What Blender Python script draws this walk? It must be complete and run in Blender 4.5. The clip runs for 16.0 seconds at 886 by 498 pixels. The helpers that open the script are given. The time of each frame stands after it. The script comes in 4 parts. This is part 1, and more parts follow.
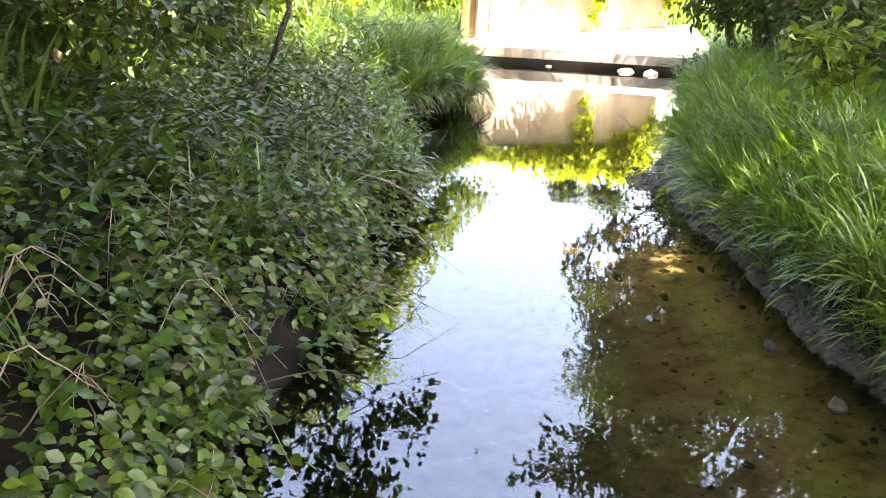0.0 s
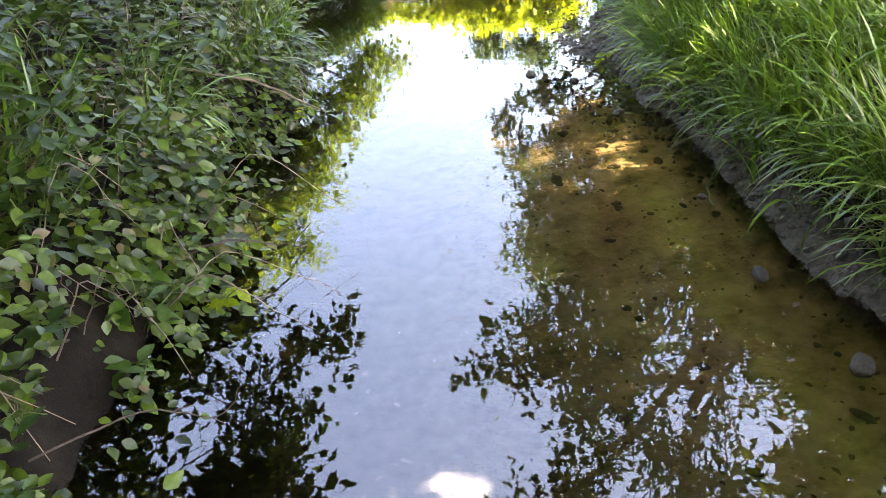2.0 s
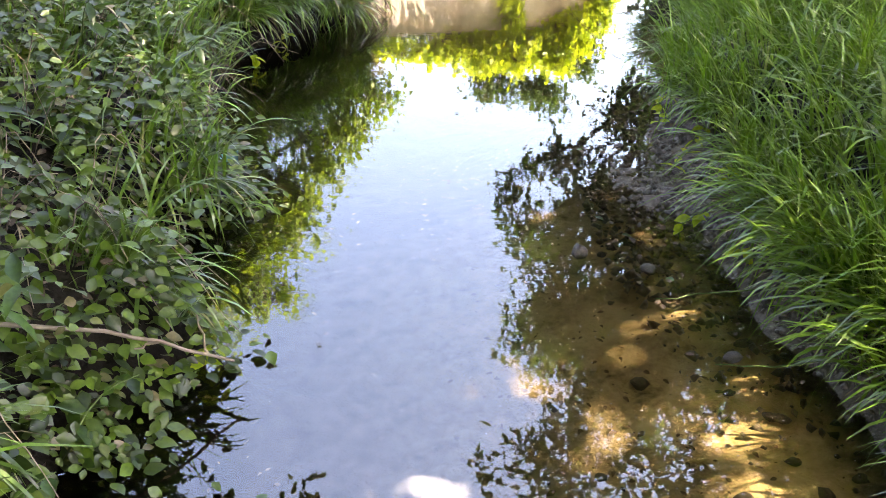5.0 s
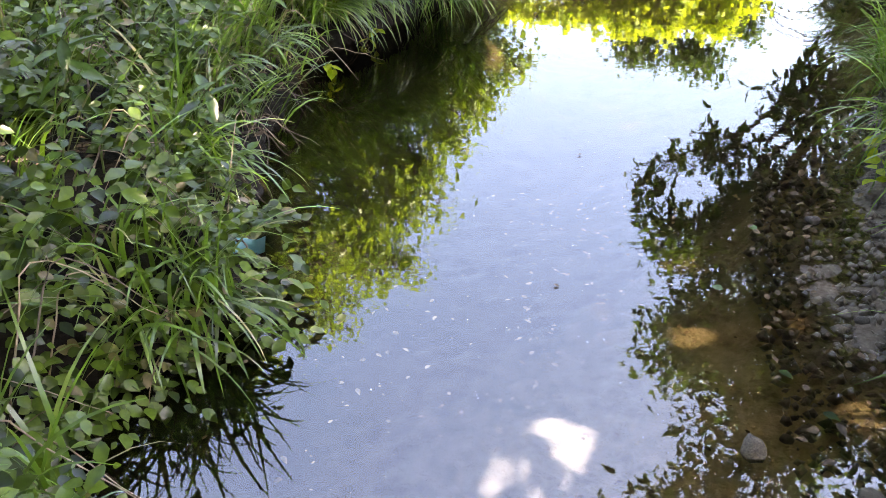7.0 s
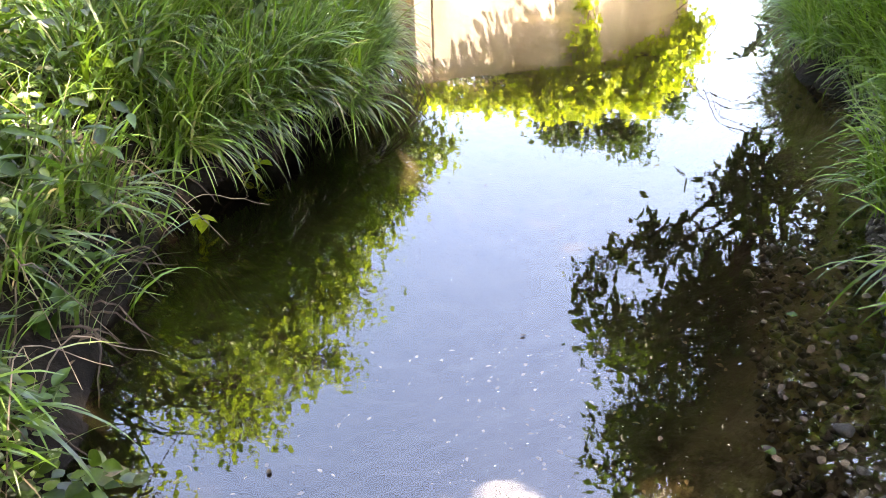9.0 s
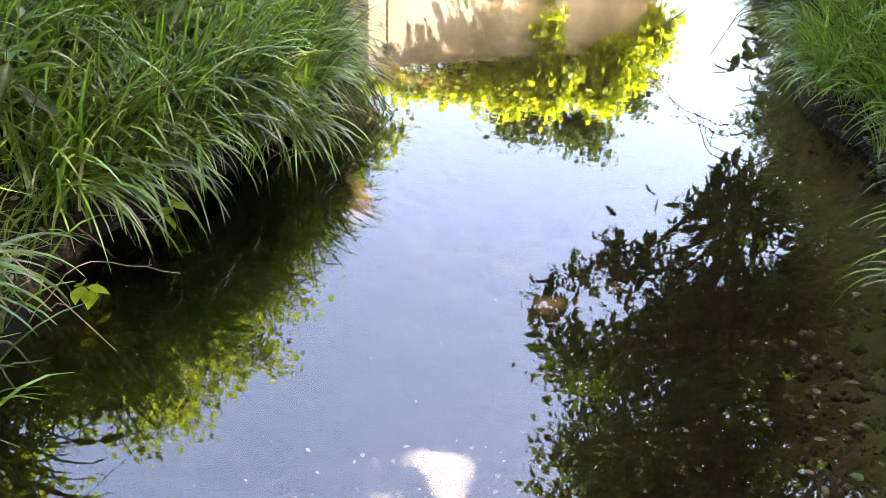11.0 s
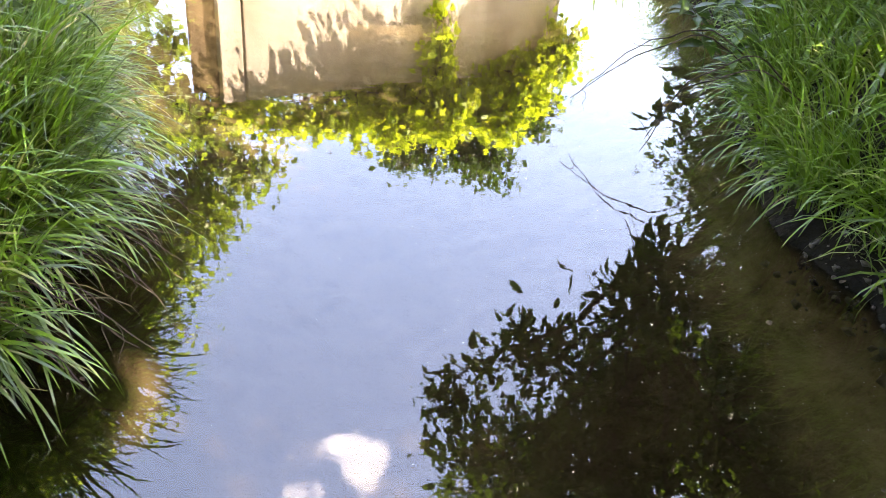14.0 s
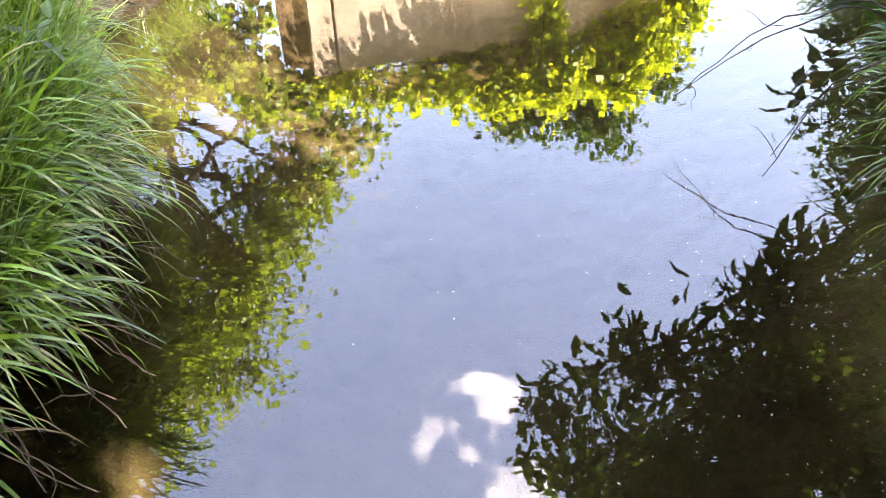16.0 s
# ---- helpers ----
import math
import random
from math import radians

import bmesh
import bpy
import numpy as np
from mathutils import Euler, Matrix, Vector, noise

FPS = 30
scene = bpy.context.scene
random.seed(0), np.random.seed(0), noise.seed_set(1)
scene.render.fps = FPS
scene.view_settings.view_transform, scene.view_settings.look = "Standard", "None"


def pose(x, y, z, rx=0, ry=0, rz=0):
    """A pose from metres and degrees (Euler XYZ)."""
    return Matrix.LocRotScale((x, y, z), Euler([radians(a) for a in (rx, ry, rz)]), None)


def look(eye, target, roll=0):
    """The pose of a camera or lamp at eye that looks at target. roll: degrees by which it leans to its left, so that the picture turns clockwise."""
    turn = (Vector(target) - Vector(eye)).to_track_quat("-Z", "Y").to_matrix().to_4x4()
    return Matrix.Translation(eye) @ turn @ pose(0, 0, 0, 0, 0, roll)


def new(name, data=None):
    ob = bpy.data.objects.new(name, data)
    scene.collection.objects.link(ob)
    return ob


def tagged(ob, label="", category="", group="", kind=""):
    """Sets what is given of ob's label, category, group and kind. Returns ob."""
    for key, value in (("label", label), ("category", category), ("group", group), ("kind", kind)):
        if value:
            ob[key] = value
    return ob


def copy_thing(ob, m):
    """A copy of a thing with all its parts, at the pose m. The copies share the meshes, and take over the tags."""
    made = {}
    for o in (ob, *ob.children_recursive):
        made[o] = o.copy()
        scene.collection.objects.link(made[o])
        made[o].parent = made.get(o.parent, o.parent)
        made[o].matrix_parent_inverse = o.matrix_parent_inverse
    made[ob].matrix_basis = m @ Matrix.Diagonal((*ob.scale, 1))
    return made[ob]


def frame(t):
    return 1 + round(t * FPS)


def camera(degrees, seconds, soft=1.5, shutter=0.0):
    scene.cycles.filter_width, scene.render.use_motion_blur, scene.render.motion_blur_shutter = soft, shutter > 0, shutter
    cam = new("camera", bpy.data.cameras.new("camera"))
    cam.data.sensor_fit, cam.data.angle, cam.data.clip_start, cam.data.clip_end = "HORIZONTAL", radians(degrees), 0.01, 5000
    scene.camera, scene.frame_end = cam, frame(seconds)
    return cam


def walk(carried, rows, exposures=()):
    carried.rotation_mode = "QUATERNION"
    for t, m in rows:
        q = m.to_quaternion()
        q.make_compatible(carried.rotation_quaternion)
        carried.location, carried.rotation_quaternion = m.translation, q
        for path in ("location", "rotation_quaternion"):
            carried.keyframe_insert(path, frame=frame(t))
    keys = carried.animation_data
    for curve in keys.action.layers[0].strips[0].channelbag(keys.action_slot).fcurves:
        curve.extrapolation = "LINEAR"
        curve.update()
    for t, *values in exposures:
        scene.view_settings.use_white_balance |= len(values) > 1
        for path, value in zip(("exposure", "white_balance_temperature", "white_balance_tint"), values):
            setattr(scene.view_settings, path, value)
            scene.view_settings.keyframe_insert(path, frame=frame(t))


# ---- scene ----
EXPOSURE = 3.92
cam = camera(58.0, 16.0, soft=0.6, shutter=0.0)
PATH = [
    (0, (0.598, -0.802, 1.471), (0.538, 1.084, 0.808), 3.3),
    (0.5, (0.64, -0.579, 1.457), (0.591, 1.259, 0.67), 1.8),
    (1, (0.771, -0.31, 1.455), (0.657, 1.506, 0.626), 1.2),
    (1.5, (0.8, -0.089, 1.401), (0.796, 1.69, 0.486), 1.3),
    (2, (0.752, 0.194, 1.377), (0.854, 1.934, 0.394), 0.1),
    (2.5, (0.809, 0.446, 1.327), (0.794, 2.198, 0.362), -0.1),
    (3, (0.91, 0.756, 1.308), (0.79, 2.497, 0.331), -1.0),
    (3.5, (0.796, 1.035, 1.354), (0.841, 2.805, 0.423), 3.2),
    (6, (0.819, 2.764, 1.448), (0.964, 4.473, 0.42), 2.7),
    (6.5, (0.908, 3.051, 1.43), (0.914, 4.743, 0.363), 0.5),
    (7, (0.949, 3.24, 1.444), (0.75, 4.898, 0.343), -1.0),
    (7.5, (0.938, 3.571, 1.4), (0.925, 5.268, 0.342), -0.4),
    (8, (0.841, 3.775, 1.383), (1.019, 5.469, 0.334), 4.0),
    (8.5, (0.882, 3.989, 1.396), (0.995, 5.791, 0.536), 1.7),
    (9, (0.961, 4.143, 1.398), (0.925, 5.896, 0.435), -1.6),
    (9.5, (0.906, 4.349, 1.332), (0.922, 6.083, 0.335), 0.9),
    (10, (0.871, 4.579, 1.37), (0.972, 6.294, 0.346), 2.2),
    (12.5, (1.025, 5.557, 1.414), (1.145, 7.268, 0.384), 4.8),
    (13, (1.185, 5.91, 1.36), (1.567, 7.595, 0.351), 9.6),
    (13.5, (1.227, 6.088, 1.412), (1.522, 7.733, 0.314), 4.7),
    (14, (1.206, 6.34, 1.394), (1.553, 8.009, 0.347), 5.1),
    (14.5, (1.263, 6.599, 1.412), (1.7, 8.248, 0.37), 6.0),
    (15, (1.397, 6.846, 1.408), (1.55, 8.52, 0.324), 3.0),
    (15.5, (1.532, 6.954, 1.372), (1.565, 8.588, 0.22), -2.6),
    (16, (1.544, 7.018, 1.381), (1.558, 8.633, 0.201), -1.6),
]
walk(cam, [(t, look(eye, target, roll)) for t, eye, target, roll in PATH], [(0.0, EXPOSURE, 7800, 22), (16.0, EXPOSURE, 7800, 22)])

# ---- world, sun ----
SUN = Vector((0.36, -0.27, 0.88)).normalized()
world = bpy.data.worlds.new("sky")
scene.world = world
world.use_nodes = True
wn, wl = world.node_tree.nodes, world.node_tree.links
wn.clear()
sky = wn.new("ShaderNodeTexSky")
sky.sky_type = "NISHITA"
sky.sun_disc = False
sky.sun_elevation = math.asin(SUN.z)
sky.sun_rotation = math.atan2(SUN.x, SUN.y)
sky.dust_density = 2.5
sky.air_density = 1.0
wtc = wn.new("ShaderNodeTexCoord")
# two small fair-weather clouds and thin wisps, by direction
cloud_mix = wn.new("ShaderNodeMixRGB")
cloud_mix.inputs[2].default_value = (16.0, 15.6, 15.4, 1)
wnoise = wn.new("ShaderNodeTexNoise")
wnoise.inputs["Scale"].default_value = 13.0
wnoise.inputs["Detail"].default_value = 7.0
wl.new(wtc.outputs["Generated"], wnoise.inputs["Vector"])
cloud_sum = None
for place, size in (((0.05, 0.66, 0.748), 0.09), ((-0.55, 0.2, 0.8), 0.2), ((0.5, -0.5, 0.7), 0.25)):
    dist = wn.new("ShaderNodeVectorMath")
    dist.operation = "DISTANCE"
    dist.inputs[1].default_value = Vector(place).normalized()
    wl.new(wtc.outputs["Generated"], dist.inputs[0])
    fall = wn.new("ShaderNodeMapRange")
    fall.inputs["From Min"].default_value, fall.inputs["From Max"].default_value = size * 1.5, 0.0
    fall.inputs["To Max"].default_value = 1.0
    wl.new(dist.outputs["Value"], fall.inputs["Value"])
    if cloud_sum is None:
        cloud_sum = fall.outputs["Result"]
    else:
        top = wn.new("ShaderNodeMath")
        top.operation = "MAXIMUM"
        wl.new(cloud_sum, top.inputs[0])
        wl.new(fall.outputs["Result"], top.inputs[1])
        cloud_sum = top.outputs[0]
cadd = wn.new("ShaderNodeMath")
cadd.operation = "MULTIPLY_ADD"
cadd.inputs[1].default_value, cadd.inputs[2].default_value = 0.5, -0.9
wl.new(cloud_sum, cadd.inputs[0])
cadd2 = wn.new("ShaderNodeMath")
cadd2.operation = "MULTIPLY_ADD"
cadd2.inputs[1].default_value = 1.5
wl.new(wnoise.outputs["Fac"], cadd2.inputs[0])
wl.new(cadd.outputs[0], cadd2.inputs[2])
cramp = wn.new("ShaderNodeMapRange")
cramp.inputs["From Min"].default_value, cramp.inputs["From Max"].default_value = 0.13, 0.27
wl.new(cadd2.outputs[0], cramp.inputs["Value"])
cscale = wn.new("ShaderNodeMath")
cscale.operation = "MULTIPLY"
cscale.inputs[1].default_value = 0.24
wl.new(cramp.outputs["Result"], cscale.inputs[0])
wl.new(cscale.outputs[0], cloud_mix.inputs[0])
wl.new(sky.outputs[0], cloud_mix.inputs[1])
wbg = wn.new("ShaderNodeBackground")
wbg.inputs["Strength"].default_value = 0.15
wout = wn.new("ShaderNodeOutputWorld")
wl.new(cloud_mix.outputs[0], wbg.inputs["Color"])
wl.new(wbg.outputs[0], wout.inputs["Surface"])

sun = new("sun", bpy.data.lights.new("sun", "SUN"))
sun.data.energy, sun.data.angle, sun.data.color = 4.8, radians(0.53), (1.0, 0.95, 0.86)
sun.matrix_world = look(SUN * 60, (0, 0, 0))


# ---- materials ----
def nodes_of(name):
    m = bpy.data.materials.new(name)
    m.use_nodes = True
    n, l = m.node_tree.nodes, m.node_tree.links
    n.clear()
    out = n.new("ShaderNodeOutputMaterial")
    return m, n, l, out


def noise_node(n, l, scale, detail=4.0, rough=0.55, coord="Object", stretch=None):
    tc = n.new("ShaderNodeTexCoord")
    t = n.new("ShaderNodeTexNoise")
    t.inputs["Scale"].default_value, t.inputs["Detail"].default_value, t.inputs["Roughness"].default_value = scale, detail, rough
    if stretch:
        mp = n.new("ShaderNodeMapping")
        mp.inputs["Scale"].default_value = stretch
        l.new(tc.outputs[coord], mp.inputs["Vector"])
        l.new(mp.outputs[0], t.inputs["Vector"])
    else:
        l.new(tc.outputs[coord], t.inputs["Vector"])
    return t


def ramp(n, l, source, stops):
    r = n.new("ShaderNodeValToRGB")
    r.color_ramp.elements[0].position, r.color_ramp.elements[0].color = stops[0][0], (*stops[0][1], 1)
    r.color_ramp.elements[1].position, r.color_ramp.elements[1].color = stops[-1][0], (*stops[-1][1], 1)
    for p, c in stops[1:-1]:
        e = r.color_ramp.elements.new(p)
        e.color = (*c, 1)
    l.new(source, r.inputs[0])
    return r


def leaf_material(name, dark, light, through_colour, gloss=0.45, per_object=False, translucent=0.4, dry=None, coat=0.3):
    """A leaf or blade: colour varied piece by piece, a fine mottling, a waxy coat and some light let through."""
    m, n, l, out = nodes_of(name)
    if per_object:
        rnd = n.new("ShaderNodeObjectInfo").outputs["Random"]
    else:
        rnd = n.new("ShaderNodeNewGeometry").outputs["Random Per Island"]
    stops = [(0.0, dark), (0.9, light)]
    if dry:
        stops = [(0.0, dark), (0.85, light), (0.93, light), (0.97, dry)]
    r = ramp(n, l, rnd, stops)
    mott = noise_node(n, l, 60.0, 3.0)
    mr = ramp(n, l, mott.outputs["Fac"], [(0.3, (0.72, 0.75, 0.7)), (0.7, (1.15, 1.12, 1.1))])
    mul = n.new("ShaderNodeMixRGB")
    mul.blend_type = "MULTIPLY"
    mul.inputs[0].default_value = 1.0
    l.new(r.outputs[0], mul.inputs[1])
    l.new(mr.outputs[0], mul.inputs[2])
    b = n.new("ShaderNodeBsdfPrincipled")
    l.new(mul.outputs[0], b.inputs["Base Color"])
    b.inputs["Roughness"].default_value = gloss
    b.inputs["Specular IOR Level"].default_value = coat
    t = n.new("ShaderNodeBsdfTranslucent")
    tm = n.new("ShaderNodeMixRGB")
    tm.blend_type = "MULTIPLY"
    tm.inputs[0].default_value = 1.0
    l.new(mr.outputs[0], tm.inputs[1])
    tm.inputs[2].default_value = (*through_colour, 1)
    l.new(tm.outputs[0], t.inputs["Color"])
    mix = n.new("ShaderNodeMixShader")
    mix.inputs[0].default_value = translucent
    l.new(b.outputs[0], mix.inputs[1])
    l.new(t.outputs[0], mix.inputs[2])
    l.new(mix.outputs[0], out.inputs["Surface"])
    return m


def solid_material(name, stops, scale, rough, bump=0.3, bump_scale=40.0, stretch=None, rough_low=None, vary=False):
    m, n, l, out = nodes_of(name)
    a = noise_node(n, l, scale, 6.0, 0.6, stretch=stretch)
    r = ramp(n, l, a.outputs["Fac"], stops)
    fine = noise_node(n, l, bump_scale, 6.0, 0.65)
    fr = ramp(n, l, fine.outputs["Fac"], [(0.25, (0.7, 0.7, 0.7)), (0.75, (1.15, 1.15, 1.15))])
    mul = n.new("ShaderNodeMixRGB")
    mul.blend_type = "MULTIPLY"
    mul.inputs[0].default_value = 0.8
    l.new(r.outputs[0], mul.inputs[1])
    l.new(fr.outputs[0], mul.inputs[2])
    colour = mul.outputs[0]
    if vary:
        oi = n.new("ShaderNodeObjectInfo")
        vr = ramp(n, l, oi.outputs["Random"], [(0.0, (0.55, 0.55, 0.6)), (1.0, (1.25, 1.2, 1.1))])
        m2 = n.new("ShaderNodeMixRGB")
        m2.blend_type = "MULTIPLY"
        m2.inputs[0].default_value = 1.0
        l.new(colour, m2.inputs[1])
        l.new(vr.outputs[0], m2.inputs[2])
        colour = m2.outputs[0]
    b = n.new("ShaderNodeBsdfPrincipled")
    l.new(colour, b.inputs["Base Color"])
    if rough_low is None:
        b.inputs["Roughness"].default_value = rough
    else:
        mr = n.new("ShaderNodeMapRange")
        mr.inputs["To Min"].default_value, mr.inputs["To Max"].default_value = rough_low, rough
        l.new(a.outputs["Fac"], mr.inputs["Value"])
        l.new(mr.outputs[0], b.inputs["Roughness"])
    bp = n.new("ShaderNodeBump")
    bp.inputs["Strength"].default_value, bp.inputs["Distance"].default_value = bump, 0.02
    l.new(fine.outputs["Fac"], bp.inputs["Height"])
    l.new(bp.outputs[0], b.inputs["Normal"])
    l.new(b.outputs[0], out.inputs["Surface"])
    return m


def water_material():
    m, n, l, out = nodes_of("stream_water")
    a = noise_node(n, l, 5.0, 3.0, 0.5, stretch=(1.0, 1.8, 1.0))
    c = noise_node(n, l, 0.9, 2.0, 0.5)
    add = n.new("ShaderNodeMath")
    add.operation = "MULTIPLY_ADD"
    add.inputs[1].default_value = 3.0
    l.new(c.outputs["Fac"], add.inputs[0])
    l.new(a.outputs["Fac"], add.inputs[2])
    bp = n.new("ShaderNodeBump")
    bp.inputs["Strength"].default_value, bp.inputs["Distance"].default_value = 0.035, 0.01
    l.new(add.outputs[0], bp.inputs["Height"])
    fr = n.new("ShaderNodeFresnel")
    fr.inputs["IOR"].default_value = 1.85
    g = n.new("ShaderNodeBsdfGlossy")
    g.inputs["Roughness"].default_value = 0.0
    g.inputs["Color"].default_value = (1, 1, 1, 1)
    l.new(bp.outputs[0], g.inputs["Normal"])
    tr = n.new("ShaderNodeBsdfTransparent")
    tr.inputs["Color"].default_value = (0.92, 0.86, 0.7, 1)
    mix = n.new("ShaderNodeMixShader")
    l.new(fr.outputs[0], mix.inputs[0])
    l.new(tr.outputs[0], mix.inputs[1])
    l.new(g.outputs[0], mix.inputs[2])
    l.new(mix.outputs[0], out.inputs["Surface"])
    return m


M_WATER = water_material()
# near black: the shade between the bank plants is put into the mud colour
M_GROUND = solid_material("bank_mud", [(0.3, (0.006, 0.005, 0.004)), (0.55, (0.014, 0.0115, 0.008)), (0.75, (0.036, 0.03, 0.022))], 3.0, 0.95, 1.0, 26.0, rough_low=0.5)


def silt_on_bed(m):
    """Tan silt on the shallow bed, black mud in the deep pools, by the level of the bed, with shade painted in along x
    and y.
    """
    n, l = m.node_tree.nodes, m.node_tree.links
    b = next(x for x in n if x.type == "BSDF_PRINCIPLED")
    base = b.inputs["Base Color"].links[0].from_socket
    geo = n.new("ShaderNodeNewGeometry")
    sep = n.new("ShaderNodeSeparateXYZ")
    l.new(geo.outputs["Position"], sep.inputs[0])
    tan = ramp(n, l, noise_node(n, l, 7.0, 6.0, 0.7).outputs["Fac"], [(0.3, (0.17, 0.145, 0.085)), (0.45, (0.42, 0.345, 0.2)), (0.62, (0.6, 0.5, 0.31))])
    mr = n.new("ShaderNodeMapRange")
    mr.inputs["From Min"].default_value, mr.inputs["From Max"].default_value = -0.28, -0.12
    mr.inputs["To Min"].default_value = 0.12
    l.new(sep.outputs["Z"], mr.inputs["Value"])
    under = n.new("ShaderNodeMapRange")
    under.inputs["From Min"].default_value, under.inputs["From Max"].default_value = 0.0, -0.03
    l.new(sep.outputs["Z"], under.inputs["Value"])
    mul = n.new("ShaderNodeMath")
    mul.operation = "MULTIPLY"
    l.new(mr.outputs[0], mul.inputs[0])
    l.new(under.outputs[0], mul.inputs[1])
    # the tan silt ends where the stream bends and deepens; shade there is painted in too
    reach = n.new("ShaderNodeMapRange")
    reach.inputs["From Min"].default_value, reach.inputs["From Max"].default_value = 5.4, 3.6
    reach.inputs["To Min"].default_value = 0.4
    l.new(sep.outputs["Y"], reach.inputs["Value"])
    # no tan beside the left bank, whose shade is put into the bed colour
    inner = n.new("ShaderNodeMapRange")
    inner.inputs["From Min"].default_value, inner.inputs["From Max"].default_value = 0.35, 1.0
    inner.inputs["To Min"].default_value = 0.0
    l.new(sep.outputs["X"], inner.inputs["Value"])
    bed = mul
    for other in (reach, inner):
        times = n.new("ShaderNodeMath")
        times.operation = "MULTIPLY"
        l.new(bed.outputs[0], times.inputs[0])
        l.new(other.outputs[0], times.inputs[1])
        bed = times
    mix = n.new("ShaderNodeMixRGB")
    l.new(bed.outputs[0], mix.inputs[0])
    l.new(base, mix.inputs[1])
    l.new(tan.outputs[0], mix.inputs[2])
    # grey wet silt left in a band along the waterline
    silt = ramp(n, l, noise_node(n, l, 14.0, 6.0, 0.7).outputs["Fac"], [(0.3, (0.05, 0.042, 0.034)), (0.55, (0.14, 0.12, 0.098)), (0.75, (0.25, 0.22, 0.185))])
    low = n.new("ShaderNodeMapRange")
    low.inputs["From Min"].default_value, low.inputs["From Max"].default_value = -0.03, 0.0
    l.new(sep.outputs["Z"], low.inputs["Value"])
    top = n.new("ShaderNodeMapRange")
    top.inputs["From Min"].default_value, top.inputs["From Max"].default_value = 0.13, 0.06
    l.new(sep.outputs["Z"], top.inputs["Value"])
    side = n.new("ShaderNodeMapRange")
    side.inputs["From Min"].default_value, side.inputs["From Max"].default_value = 1.3, 1.6
    l.new(sep.outputs["X"], side.inputs["Value"])
    bar = n.new("ShaderNodeMapRange")
    bar.inputs["From Min"].default_value, bar.inputs["From Max"].default_value = 7.2, 5.8
    l.new(sep.outputs["Y"], bar.inputs["Value"])
    band = top
    for other in (low, side, bar):
        times = n.new("ShaderNodeMath")
        times.operation = "MULTIPLY"
        l.new(band.outputs[0], times.inputs[0])
        l.new(other.outputs[0], times.inputs[1])
        band = times
    shore = n.new("ShaderNodeMixRGB")
    l.new(band.outputs[0], shore.inputs[0])
    l.new(mix.outputs[0], shore.inputs[1])
    l.new(silt.outputs[0], shore.inputs[2])
    mix = shore
    # low moss and turf on the land above the banks
    turf = ramp(n, l, noise_node(n, l, 9.0, 6.0, 0.7).outputs["Fac"], [(0.3, (0.018, 0.03, 0.007)), (0.55, (0.045, 0.075, 0.016)), (0.75, (0.085, 0.10, 0.035))])
    high = n.new("ShaderNodeMapRange")
    high.inputs["From Min"].default_value, high.inputs["From Max"].default_value = 0.42, 0.56
    l.new(sep.outputs["Z"], high.inputs["Value"])
    land = n.new("ShaderNodeMixRGB")
    l.new(high.outputs[0], land.inputs[0])
    l.new(mix.outputs[0], land.inputs[1])
    l.new(turf.outputs[0], land.inputs[2])
    l.new(land.outputs[0], b.inputs["Base Color"])


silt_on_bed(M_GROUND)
for shader in M_GROUND.node_tree.nodes:
    if shader.type == "BSDF_PRINCIPLED":
        shader.inputs["Specular IOR Level"].default_value = 0.12
M_CONCRETE = solid_material("weathered_concrete", [(0.25, (0.27, 0.23, 0.165)), (0.5, (0.42, 0.375, 0.30)), (0.8, (0.53, 0.49, 0.42))], 1.6, 0.9, 0.25, 55.0, stretch=(1.6, 1.6, 0.5))
M_LEDGE = solid_material("dark_ledge_concrete", [(0.3, (0.03, 0.028, 0.024)), (0.7, (0.09, 0.08, 0.065))], 2.0, 0.6, 0.6, 30.0)
M_RUST = solid_material("brown_stained_concrete", [(0.3, (0.10, 0.065, 0.03)), (0.7, (0.22, 0.15, 0.07))], 2.5, 0.85, 0.4, 40.0, stretch=(2, 2, 0.4))
M_BARK = solid_material("bark", [(0.3, (0.035, 0.027, 0.02)), (0.7, (0.12, 0.095, 0.07))], 6.0, 0.95, 0.9, 35.0, stretch=(3, 3, 0.6))
M_TWIG = solid_material("dry_twig", [(0.3, (0.16, 0.125, 0.085)), (0.7, (0.36, 0.30, 0.22))], 12.0, 0.85, 0.5, 60.0, vary=True)
M_STONE = solid_material("stream_stone", [(0.3, (0.04, 0.035, 0.03)), (0.7, (0.16, 0.145, 0.12))], 9.0, 0.7, 0.5, 60.0, vary=True)
M_PALE = solid_material("pale_rock", [(0.3, (0.38, 0.36, 0.33)), (0.7, (0.62, 0.60, 0.57))], 6.0, 0.8, 0.5, 40.0)
M_GRASS = leaf_material("grass_blade", (0.008, 0.026, 0.003), (0.14, 0.28, 0.032), (0.24, 0.43, 0.02), 0.3, translucent=0.25, dry=(0.30, 0.27, 0.13), coat=0.8)
M_GRASS_LUSH = leaf_material("lush_grass_blade", (0.010, 0.032, 0.003), (0.18, 0.33, 0.035), (0.25, 0.48, 0.025), 0.32, translucent=0.27, dry=(0.27, 0.3, 0.12), coat=0.7)
M_BROAD = leaf_material("broad_leaf", (0.008, 0.028, 0.005), (0.055, 0.12, 0.017), (0.1, 0.2, 0.015), 0.36, per_object=True, translucent=0.3, coat=0.45)
M_HERB = leaf_material("herb_leaf", (0.005, 0.018, 0.003), (0.085, 0.15, 0.015), (0.16, 0.26, 0.012), 0.36, translucent=0.2, dry=(0.13, 0.105, 0.05), coat=0.5)
